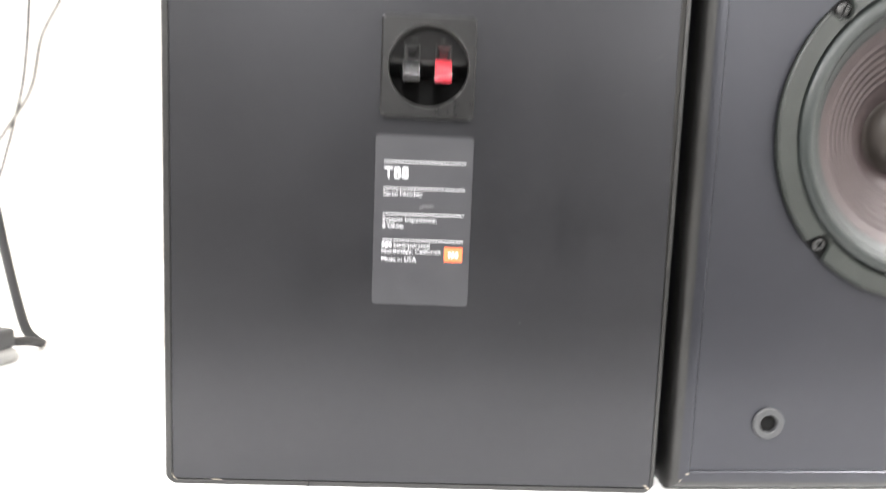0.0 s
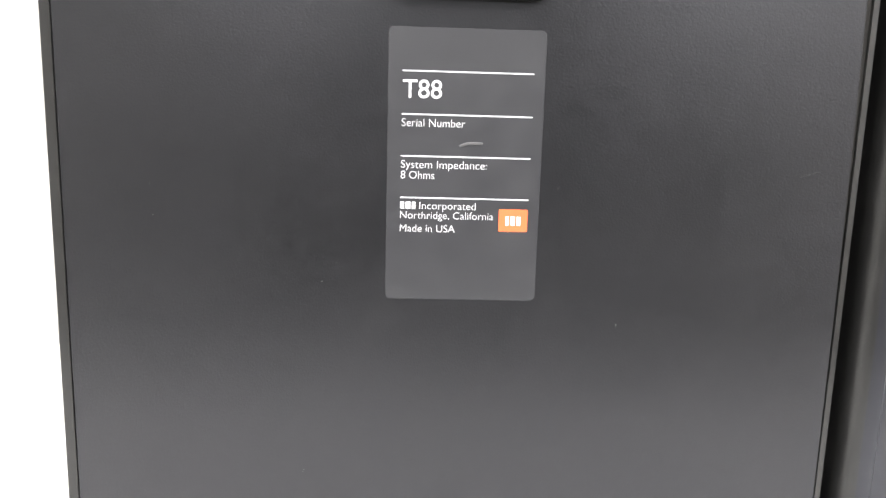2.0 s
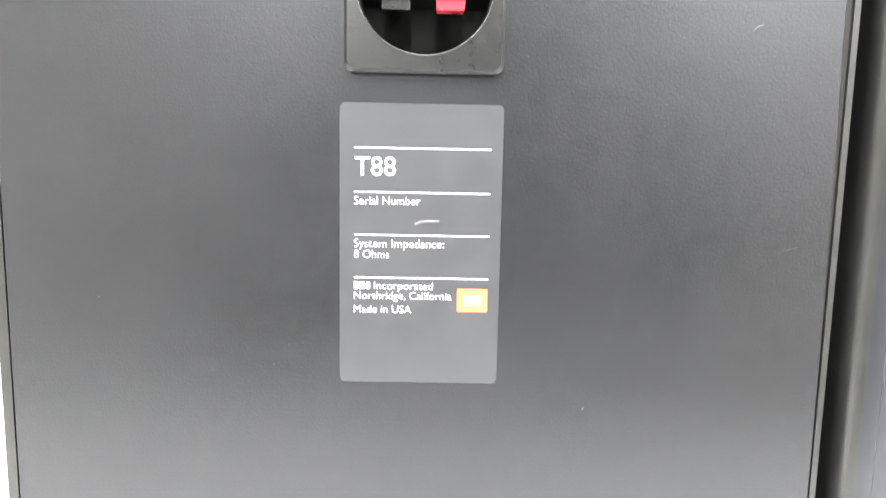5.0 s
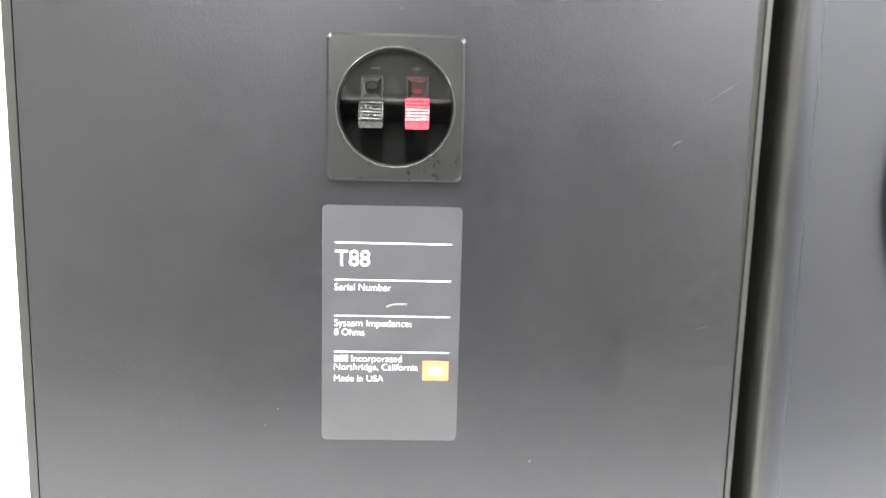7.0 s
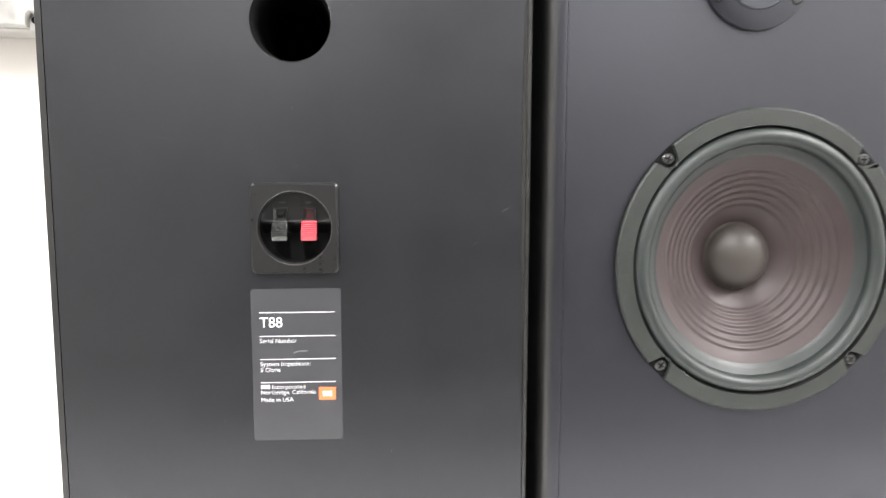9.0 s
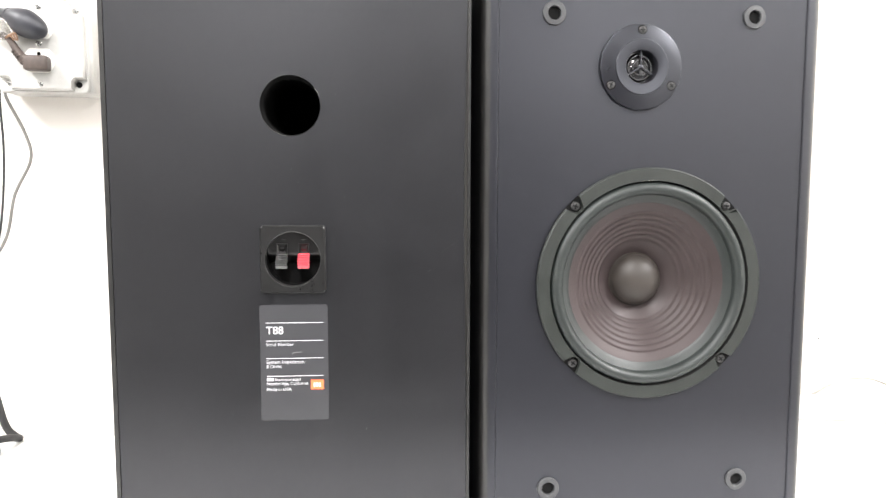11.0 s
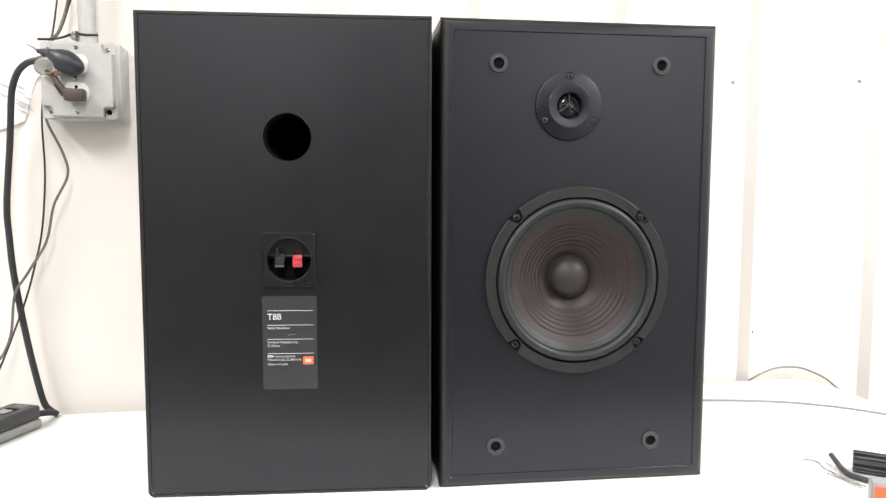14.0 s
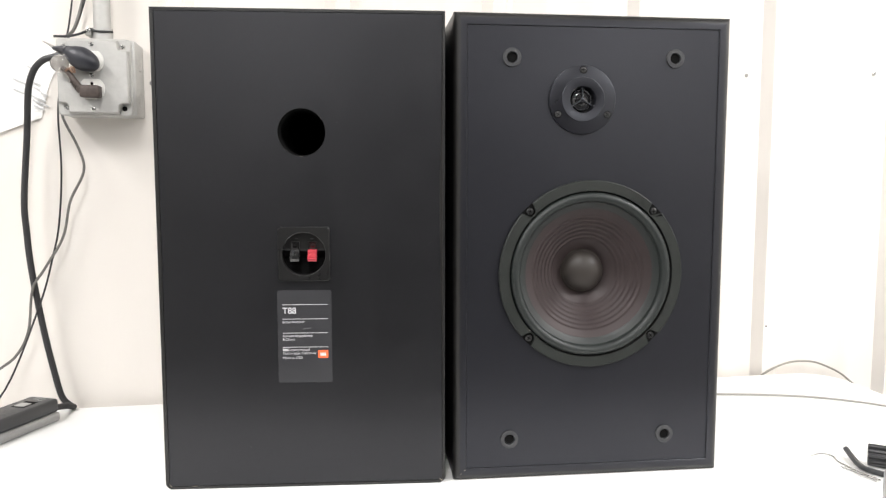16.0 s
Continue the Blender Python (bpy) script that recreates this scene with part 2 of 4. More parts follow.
def tube(bm, points, radius, n=10, per=8, flat=1.0, mat=0):
    """A cord along the points; radius may be a number or one for each sample end to end (start, end)."""
    path = smooth_path(points, per)
    r0, r1 = radius if isinstance(radius, tuple) else (radius, radius)
    up = Vector((0.13, 1, 0.21)).normalized()
    rings = []
    for i, c in enumerate(path):
        d = (path[min(i + 1, len(path) - 1)] - path[max(i - 1, 0)]).normalized()
        side = d.cross(up).normalized()
        up = side.cross(d).normalized()
        r = r0 + (r1 - r0) * i / (len(path) - 1)
        rings.append([bm.verts.new(c + side * r * math.cos(2 * math.pi * k / n) + up * r * flat * math.sin(2 * math.pi * k / n)) for k in range(n)])
    for a, b in zip(rings, rings[1:]):
        for k in range(n):
            bm.faces.new((a[k], a[(k + 1) % n], b[(k + 1) % n], b[k])).material_index = mat
    bm.faces.new(rings[0]).material_index = mat
    bm.faces.new(rings[-1]).material_index = mat


def cord(name, points, radius, mat, label, category="cable", flat=1.0, group=""):
    bm = bmesh.new()
    tube(bm, points, radius, flat=flat)
    return lone(name, bm, mat, label, category, group)


def letters(text, size, parent, x, y, z, width=None, mat=None, bold=0.0, label=""):
    """Flat raised lettering that faces -y, with its base line at z and its start at x."""
    data = bpy.data.curves.new("lettering", "FONT")
    data.body, data.size, data.extrude, data.offset = text, size, 0.00006, bold
    tmp = bpy.data.objects.new("lettering", data)
    scene.collection.objects.link(tmp)
    bpy.context.view_layer.update()
    me = bpy.data.meshes.new_from_object(tmp.evaluated_get(bpy.context.evaluated_depsgraph_get()))
    bpy.data.objects.remove(tmp)
    bpy.data.curves.remove(data)
    xs = [v.co.x for v in me.vertices]
    k = width / (max(xs) - min(xs)) if width else 1.0
    lo = min(xs)
    for v in me.vertices:
        v.co = Vector(((v.co.x - lo) * k + x, y - v.co.z, v.co.y + z))
    me.materials.clear()
    me.materials.append(mat or M_PRINT)
    ob = new("lettering", me)
    ob.parent = parent
    return tagged(ob, label)


def screw_mesh(r, lift, slot=M_DARK):
    """A pan head with a cross recess, facing -y, its seat at y 0."""
    bm = bmesh.new()
    lathe(bm, [(r, 0), (r, -lift * 0.4), (r * 0.82, -lift * 0.85), (r * 0.45, -lift), (0, -lift)], n=20)
    w, l = r * 0.14, r * 0.62
    box(bm, -l, l, -lift - 0.0001, -lift * 0.7, -w, w, mat=1)
    box(bm, -w, w, -lift - 0.0001, -lift * 0.7, -l, l, mat=1)
    return finish("screw", bm, [M_STEEL, slot])


def placed(name, me, parent, m, label=""):
    ob = new(name, me)
    if parent:
        ob.parent = parent
        ob.matrix_local = m
    else:
        ob.matrix_world = m
    return tagged(ob, label)


# ---- room ----


def slab(name, x0, x1, y0, y1, z0, z1, mat, label, category):
    bm = bmesh.new()
    box(bm, x0, x1, y0, y1, z0, z1)
    return lone(name, bm, mat, label, category, kind="structure")


X0, X1, Y0 = -2.6, 2.3, -6.5
# Floor is out of view, its grey kept dark to dim low reflections.
slab("floor", X0, X1, Y0, WALL + 0.12, -0.1, 0, M_FLOOR, "grey bare concrete workshop floor", "floor")
slab("ceiling", X0 - 0.12, X1 + 0.12, Y0 - 0.12, WALL + 0.12, CEILING, CEILING + 0.1, M_ROOM, "plain white painted workshop ceiling", "ceiling")
# Unseen wall, made dark so the middle of each face reflects less.
slab("wall_south", X0 - 0.12, X1 + 0.12, Y0 - 0.12, Y0, -0.1, CEILING, M_BACKWALL, "unseen workshop wall, dark grey to dim reflections in the loudspeakers", "wall")
# Unseen side walls, white and the east one close, to brighten reflections.
slab("wall_west", X0 - 0.12, X0, Y0, WALL + 0.12, -0.1, CEILING, M_ROOM, "unseen plain white painted workshop wall that brightens reflections", "wall")
slab("wall_east", X1, X1 + 0.12, Y0, WALL + 0.12, -0.1, CEILING, M_ROOM, "unseen plain white painted workshop wall that brightens reflections", "wall")

# Ribbed metal siding: high ribs with two low ones between each pair.
PITCH, RIB = 0.247, 0.7985
profile = []
k = math.floor((X0 - RIB) / PITCH) + 1
x = RIB + k * PITCH
while x < X1 - 0.05:
    x -= 0.10 if x < -0.3 else 0.0      # ribs left of the outlet box moved aside so no rib shade shows there
    profile += [(x - 0.026, WALL), (x - 0.011, WALL - 0.014), (x + 0.011, WALL - 0.014), (x + 0.026, WALL)]
    for d in (PITCH / 3, 2 * PITCH / 3):
        profile += [(x + d - 0.014, WALL), (x + d - 0.006, WALL - 0.002), (x + d + 0.006, WALL - 0.002), (x + d + 0.014, WALL)]
    x += PITCH + (0.10 if x < -0.3 else 0.0)
profile = [(X0, WALL)] + [p for p in profile if X0 < p[0] < X1] + [(X1, WALL)]
bm = bmesh.new()
low = [bm.verts.new((px, py, -0.1)) for px, py in profile] + [bm.verts.new((X1, WALL + 0.12, -0.1)), bm.verts.new((X0, WALL + 0.12, -0.1))]
high = [bm.verts.new((v.co.x, v.co.y, CEILING)) for v in low]
for i in range(len(low)):
    j = (i + 1) % len(low)
    bm.faces.new((low[i], low[j], high[j], high[i]))
bm.faces.new(low)
bm.faces.new(high)
lone("wall_north", bm, M_WALL, "white painted ribbed metal siding wall, slightly grimy", "wall", kind="structure", sharp=20)

# Assumed housings for the unseen lamps.
for n, (lx, ly, lr) in enumerate(LAMPS):
    lamp = thing("ceiling_light", pose(lx, ly, CEILING, 0, 0, lr), "unseen white metal fluorescent ceiling light with two tubes, added as a source", "ceiling light", "ceiling lights")
    bm = bmesh.new()
    box(bm, -0.63, 0.63, -0.11, 0.11, -0.07, 0, 0.008)
    part("housing", bm, M_ROOM, lamp)
    for dy in (-0.05, 0.05):
        bm = bmesh.new()
        tube(bm, [(-0.6, dy, -0.085), (0, dy, -0.085), (0.6, dy, -0.085)], 0.013, n=12)
        part("tube", bm, M_GLOW, lamp, "lit fluorescent tube")

# ---- folding table ----
TX0, TX1, TY0, TY1 = -0.925, 0.905, -0.265, 0.349
table = thing("folding_table", pose((TX0 + TX1) / 2, (TY0 + TY1) / 2, 0), "white moulded plastic folding table with rounded corners", "table")
hx, hy = (TX1 - TX0) / 2, (TY1 - TY0) / 2
bm = bmesh.new()
layers = [(0.006, TOP), (0.002, TOP - 0.0015), (0.0, TOP - 0.006), (0.0, TOP - 0.038), (0.005, TOP - 0.045)]
rings = []
for inset, z in layers:
    rings.append([bm.verts.new((px, py, z)) for px, py in rounded(-hx + inset, hx - inset, -hy + inset, hy - inset, 0.065 - inset, 10)])
for a, b in zip(rings, rings[1:]):
    for i in range(len(a)):
        j = (i + 1) % len(a)
        bm.faces.new((a[i], a[j], b[j], b[i]))
bm.faces.new(rings[0])
bm.faces.new(rings[-1])
part("tabletop", bm, M_TABLE, table)
for sx in (-1, 1):
    bm = bmesh.new()
    xx = sx * (hx - 0.22)
    tube(bm, [(xx, -hy + 0.08, TOP - 0.04), (xx, -hy + 0.07, 0.5), (xx, -hy + 0.06, 0.03), (xx, -hy + 0.09, 0.012), (xx, 0, 0.012), (xx, hy - 0.09, 0.012),
              (xx, hy - 0.06, 0.03), (xx, hy - 0.07, 0.5), (xx, hy - 0.08, TOP - 0.04)], 0.012)
    part("leg", bm, M_LEG, table, "grey steel tube leg frame")
    bm = bmesh.new()
    tube(bm, [(xx, 0, TOP - 0.04), (xx - sx * 0.12, 0, 0.72), (xx - sx * 0.24, 0, TOP - 0.04)], 0.008)
    part("brace", bm, M_LEG, table)

# ---- loudspeakers ----
W, H, D = 0.3070, 0.5170, 0.236
SCREW = screw_mesh(0.0040, 0.0018)
SCREW_SMALL = screw_mesh(0.0034, 0.0014)


def rail(width, height, profile, side):
    """One mitred side of a frame: profile holds (inset, depth) pairs."""
    bm = bmesh.new()
    x0, x1, z0, z1 = -width / 2, width / 2, ZB, height
    ends = {"bottom": ((x0, z0, 1, 1), (x1, z0, -1, 1)), "top": ((x1, z1, -1, -1), (x0, z1, 1, -1)),
            "left": ((x0, z1, 1, -1), (x0, z0, 1, 1)), "right": ((x1, z0, -1, 1), (x1, z1, -1, -1))}[side]
    loops = []
    for cx, cz, ix, iz in ends:
        loops.append([bm.verts.new((cx + ix * d, y, cz + iz * d)) for d, y in profile])
    a, b = loops
    for i in range(len(a)):
        j = (i + 1) % len(a)
        # Rounded outer faces get a warmer black in place of their olive reflection.
        bm.faces.new((a[i], a[j], b[j], b[i])).material_index = 1 if i < 6 else 0
    bm.faces.new(a)
    bm.faces.new(b)
    return bm


def chip(bm, x, y, z, length, width, angle, seed):
    """A small ragged flake of bare board."""
    rnd = random.Random(seed)
    c, s = math.cos(radians(angle)), math.sin(radians(angle))
    n = 11
    front, back = [], []
    for i in range(n):
        a = 2 * math.pi * i / n
        k = rnd.uniform(0.6, 1.1)
        u, v = length / 2 * math.cos(a) * k, width / 2 * math.sin(a) * k
        px, pz = x + u * c - v * s, z + u * s + v * c
        front.append(bm.verts.new((px, y, pz)))
        back.append(bm.verts.new((px, y + 0.0012, pz)))
    bm.faces.new(front)
    bm.faces.new(back)
    for i in range(n):
        j = (i + 1) % n
        bm.faces.new((front[i], front[j], back[j], back[i]))


# The first one shows its back.
back_speaker = thing("loudspeaker", BENCH @ pose(0, 0, FEET), "black vinyl loudspeaker turned round, back with port and terminals", "loudspeaker", "pair of loudspeakers")
CUT = 0.0055   # rounded, knocked lower corners
bm = bmesh.new()
t, tl, tr = 0.0032, 0.0041, 0.0026   # the rim is a little wider on one side
XL, XR, ZB = -W / 2 - 0.0012, W / 2, TOP - FEET
rim_out = [(XL + CUT, ZB), (XR - CUT, ZB), (XR - CUT * 0.35, ZB + CUT * 0.45), (XR, ZB + CUT), (XR, H), (XL, H), (XL, ZB + CUT), (XL + CUT * 0.35, ZB + CUT * 0.45)]
rim_in = [(XL + tl, ZB + t), (XL + tl, H - t), (XR - tr, H - t), (XR - tr, ZB + t)]
sheet(bm, rim_out, [rim_in], 0.0, D, 0.0006)
part("cabinet", bm, M_EDGE, back_speaker, "black wrap worn along its edges")
g = t + 0.00025
gl, gr = tl + 0.00025, tr + 0.00025
PORT = (0.0, 0.3885, 0.0255)
CUP = (0.0005, 0.2575)
bm = bmesh.new()
WORN = [(H - g, 0.0), (0.47, 0.0005), (0.41, 0.0014), (0.33, 0.0027), (0.25, 0.0023), (0.19, 0.0012), (0.12, 0.0004), (ZB + g, 0.0)]   # the wrap has shrunk back along one edge
sheet(bm, [(XL + gl, ZB + g), (XL + gl, H - g)] + [(XR - gr - d, z) for z, d in WORN],
      [circle(*PORT), circle(CUP[0], CUP[1], 0.0248)], 0.0002, 0.014, 0.0005)
part("back_panel", bm, M_VINYL, back_speaker)
bm = bmesh.new()
crease = [(XR - gr - d - 0.0004, z) for z, d in WORN] + [(XR - tr - 0.0001, z) for z, d in WORN[::-1]]
sheet(bm, crease, [], 0.0014, 0.0030)
part("worn_crease", bm, M_CREASE, back_speaker, "scuffed brownish crease along the edge")
cut = bmesh.new()
sheet(cut, [(-W / 2 + 0.002, 0.002), (-W / 2 + 0.002, H - 0.002), (W / 2 - 0.002, H - 0.002), (W / 2 - 0.002, 0.002)],
      [circle(PORT[0], PORT[1], 0.028), circle(CUP[0], CUP[1], 0.027)], 0.0145, 0.0155)
part("groove", cut, M_GROOVE, back_speaker)
bm = bmesh.new()
lathe(bm, [(0.0254, 0.0009), (0.0246, 0.004), (0.0240, 0.012), (0.0240, 0.13), (0, 0.13)], PORT[0], PORT[1], 64)
part("port_tube", bm, M_DARK, back_speaker, "deep black port tube")
for x, z, a, l, w, s in ((W / 2 - 0.0048, 0.0022, -45, 0.0062, 0.0013, 1), (-W / 2 + 0.0040, 0.0030, -50, 0.0058, 0.0006, 2), (-W / 2 + 0.030, 0.0014, 0, 0.007, 0.0003, 3)):
    bm = bmesh.new()
    chip(bm, x, -0.0004, z, l, w, a, s)
    part("chipped_corner", bm, M_CHIP, back_speaker, "chipped corners showing bare board")
# A curl of loose wrap under the lower edge.
bm = bmesh.new()
tube(bm, [(-0.066, 0.001, 0.0006), (-0.0655, -0.003, 0.0010), (-0.0652, -0.006, 0.0008)], 0.0006, n=6)
part("loose_wrap", bm, M_GROOVE, back_speaker)

# Specks of dust caught on the back.
bm = bmesh.new()
rnd = random.Random(11)
spots = [(-0.117, 0.147), (-0.048, 0.130), (0.062, 0.107), (0.037, 0.2355), (0.113, 0.248), (0.0915, 0.243), (-0.049, 0.1835), (-0.053, 0.210), (0.041, 0.221), (-0.0305, 0.135)]
spots += [(rnd.uniform(-0.145, 0.145), rnd.uniform(0.01, 0.50)) for _ in range(24)]
for x, z in spots:
    if math.hypot(x - PORT[0], z - PORT[1]) < 0.03 or (abs(x) < 0.031 and 0.110 < z < 0.292):
        continue
    r = rnd.uniform(0.00009, 0.00026)
    k, a = rnd.choice((1, 1, 1.3, 3.0)), rnd.uniform(0, math.pi)
    pts = [(x + r * k * math.cos(q) * math.cos(a) - r * math.sin(q) * math.sin(a), z + r * k * math.cos(q) * math.sin(a) + r * math.sin(q) * math.cos(a)) for q in [2 * math.pi * n / 7 for n in range(7)]]
    sheet(bm, pts, [], 0.0002, 0.0005)
tagged(part("dust", bm, M_DUST, back_speaker, "scattered pale dust specks"), kind="stuff")

# Fine scratches on the wrap.
bm = bmesh.new()
for x0, z0, x1, z1, r in ((0.124, 0.2600, 0.1475, 0.2765, 0.00007), (0.1355, 0.2685, 0.1395, 0.2705, 0.00022), (0.116, 0.2460, 0.1195, 0.2480, 0.00024), (0.1270, 0.1660, 0.1410, 0.1700, 0.00006), (-0.090, 0.3180, -0.071, 0.3120, 0.00006)):
    tube(bm, [(x0, 0.0003, z0), ((x0 + x1) / 2, 0.0002, (z0 + z1) / 2 + 0.0004), (x1, 0.0003, z1)], r, n=5, per=3)
tagged(part("scratches", bm, M_SCRATCH, back_speaker, "fine pale scratches"), kind="stuff")

# Terminal cup.
cup = part("terminal_cup", (lambda b: (sheet(b, rounded(CUP[0] - 0.0278, CUP[0] + 0.0278, CUP[1] - 0.0287, CUP[1] + 0.0300, 0.0034), [circle(CUP[0], CUP[1] + 0.0009, 0.0238)],
                                             -0.0042, 0.0012, 0.0015), b)[1])(bmesh.new()), M_PLASTIC, back_speaker, "black plastic terminal cup")
cx, cz = CUP[0], CUP[1] + 0.0009
bm = bmesh.new()
lathe(bm, [(0.0236, -0.0030), (0.0233, 0.016), (0, 0.016)], cx, cz, 64)
part("well", bm, M_DARK, cup)
bm = bmesh.new()
lathe(bm, [(0.0241, -0.0041), (0.0240, -0.0044), (0.0238, -0.0045), (0.0236, -0.0044), (0.0233, -0.0030), (0.0231, 0.0020)], cx, cz, 80)
part("lip", bm, M_EDGE, cup, "polished rolled lip of the cup")
bm = bmesh.new()
# upper half of the well: a flat face that rolls back under at its foot
prof = [(0.0234, 0.0036), (0.0065, 0.0044), (0.0045, 0.0047), (0.0028, 0.0056), (0.0010, 0.0078), (-0.0006, 0.0105), (-0.0026, 0.0135), (-0.0046, 0.0158)]
strips = []
for z, y in prof:
    strips.append([bm.verts.new((cx + k / 16 * math.sqrt(max(0.0, 0.0232 ** 2 - z * z)), y, cz + z)) for k in range(-16, 17)] if z < 0.02 else
                  [bm.verts.new((cx + 0.0232 * math.sin(k / 16 * 1.30), y, cz + 0.0232 * math.cos(k / 16 * 1.30))) for k in range(-16, 17)])
for p, q in zip(strips, strips[1:]):
    for i in range(32):
        bm.faces.new((p[i], p[i + 1], q[i + 1], q[i]))
part("terminal_block", bm, M_PLASTIC, cup)
for sx, mat, word in ((-0.0100, M_BLACKCLIP, "grey-black spring clip"), (0.0088, M_RED, "red spring clip")):
    x = cx + sx
    bm = bmesh.new()
    zs, squares = cz + 0.0083, []
    for h, y in ((0.0048, 0.0055), (0.0048, 0.0030), (0.0046, 0.0027), (0.0041, 0.0027), (0.0022, 0.0044)):
        squares.append([bm.verts.new((x + u * h, y, zs + w * h)) for u, w in ((-1, -1), (1, -1), (1, 1), (-1, 1))])
    for p, q in zip(squares, squares[1:]):
        for i in range(4):
            j = (i + 1) % 4
            bm.faces.new((p[i], p[j], q[j], q[i]))
    socket = part("wire_socket", bm, M_PLASTIC, cup)
    bm = bmesh.new()
    lathe(bm, [(0.0026, 0.0040), (0.0023, 0.0040), (0.0022, 0.0043), (0, 0.0043)], x, cz + 0.0085, 24)
    part("hole", bm, M_DARK if sx < 0 else M_SHADED_RED, socket)
    bm = bmesh.new()
    prof = [(0.0048, 0.0045), (0.0041, 0.0012), (0.0020, -0.0004), (-0.0010, -0.0018), (-0.0050, -0.0034), (-0.0062, -0.0030), (-0.0082, -0.0022), (-0.0084, 0.0045), (-0.0040, 0.0078)]
    a = [bm.verts.new((x - 0.0049, y, cz + z)) for z, y in prof]
    b = [bm.verts.new((x + 0.0049, y, cz + z)) for z, y in prof]
    for i in range(len(a)):
        j = (i + 1) % len(a)
        bm.faces.new((a[i], a[j], b[j], b[i]))
    bm.faces.new(a)
    bm.faces.new(b)
    bmesh.ops.bevel(bm, geom=list(bm.edges), offset=0.00035, segments=2, affect="EDGES")
    for i in range(7):   # finger ridges
        zz = cz + 0.0031 - i * 0.00132
        yy = float(np.interp(zz - cz, [-0.0062, -0.0050, -0.0010, 0.0020, 0.0041], [-0.0030, -0.0034, -0.0018, -0.0004, 0.0012]))
        ends = [[bm.verts.new((x + u * 0.0048, yy + dy, zz + dz)) for dz, dy in ((-0.00042, 0.0004), (-0.00022, -0.0007), (0.00005, -0.0010), (0.00034, -0.0006), (0.00042, 0.0004))] for u in (-1, 1)]
        for q in range(5):
            r = (q + 1) % 5
            bm.faces.new((ends[0][q], ends[0][r], ends[1][r], ends[1][q]))
        for e in ends:
            bm.faces.new(e)
    part("lever", bm, mat, cup, word)
bm = bmesh.new()
for x in (cx - 0.0085, cx + 0.0085):
    box(bm, x - 0.0019, x + 0.0019, 0.0034, 0.0050, cz + 0.0160, cz + 0.0164)
box(bm, cx + 0.0083, cx + 0.0087, 0.0033, 0.0050, cz + 0.0152, cz + 0.0172)
part("faint_marks", bm, M_PRINT_DIM, cup, "tiny faint moulded marks")

# Label.
LX, LZ = -0.0293, 0.2186      # its upper left corner
plate = part("label_plate", (lambda b: (sheet(b, rounded(LX, LX + 0.0585, LZ - 0.1024, LZ, 0.0022), [], 0.0001, 0.0009, 0.0002), b)[1])(bmesh.new()), M_LABEL, back_speaker, "grey foil label printed in white")
for n, v in enumerate((0.0158, 0.0316, 0.0471, 0.0628)):
    bm = bmesh.new()
    box(bm, LX + 0.0053, LX + 0.0053 + 0.0490, 0.00002, 0.0004, LZ - v - 0.00028, LZ - v + 0.00025)
    part("printed_rule", bm, M_PRINT, plate)
YL = 0.00005
letters("T88", 0.0096, plate, LX + 0.0055, YL, LZ - 0.0256, 0.0146, bold=0.00004)
letters("Serial Number", 0.0042, plate, LX + 0.0053, YL, LZ - 0.0361, 0.0238, bold=-0.00003)
letters("System Impedance:", 0.0042, plate, LX + 0.0053, YL, LZ - 0.0516, 0.0326, bold=-0.00003)
letters("8 Ohms", 0.0042, plate, LX + 0.0053, YL, LZ - 0.0556, 0.0127, bold=-0.00003)
bm = bmesh.new()
for x0, x1 in ((0.0053, 0.0068), (0.0073, 0.0092), (0.0097, 0.0111)):
    box(bm, LX + x0, LX + x1, 0.00002, 0.0004, LZ - 0.0671, LZ - 0.0644)
part("printed_bar", bm, M_PRINT, plate)
letters("Incorporated", 0.0040, plate, LX + 0.0126, YL, LZ - 0.0671, 0.0215, bold=-0.00003)
letters("Northridge, California", 0.0040, plate, LX + 0.0053, YL, LZ - 0.0708, 0.0357, bold=-0.00003)
letters("Made in USA", 0.0040, plate, LX + 0.0053, YL, LZ - 0.0759, 0.0210, bold=-0.00003)
bm = bmesh.new()
sheet(bm, rounded(LX + 0.0431, LX + 0.0542, LZ - 0.0751, LZ - 0.0665, 0.0004), [], 0.00003, 0.0004)
mark = part("printed_patch", bm, M_ORANGE, plate, "small orange printed patch")
bm = bmesh.new()
for x0, x1 in ((0.0457, 0.0470), (0.0476, 0.0494), (0.0500, 0.0516)):
    box(bm, LX + x0, LX + x1, -0.00004, 0.0003, LZ - 0.0727, LZ - 0.0692)
part("pale_bar", bm, M_PRINT, mark)
bm = bmesh.new()
tube(bm, [(LX + 0.0272, 0.0003, LZ - 0.0431), (LX + 0.0300, 0.0002, LZ - 0.0421), (LX + 0.0335, 0.0002, LZ - 0.0419), (LX + 0.0360, 0.0003, LZ - 0.0419)], 0.00055, n=6)
part("scuff", bm, M_PRINT_DIM, plate, "pale scuff")

# The second one shows its front, without its cover.
W, H = 0.3125, 0.5185
ZB = TOP - FEET
front_speaker = thing("loudspeaker", BENCH @ pose(0.3198, 0.0105, FEET, 0, 0, 2.8), "black loudspeaker facing out, bare front with woofer and tweeter", "loudspeaker", "pair of loudspeakers")
bm = bmesh.new()
FW = 0.0140
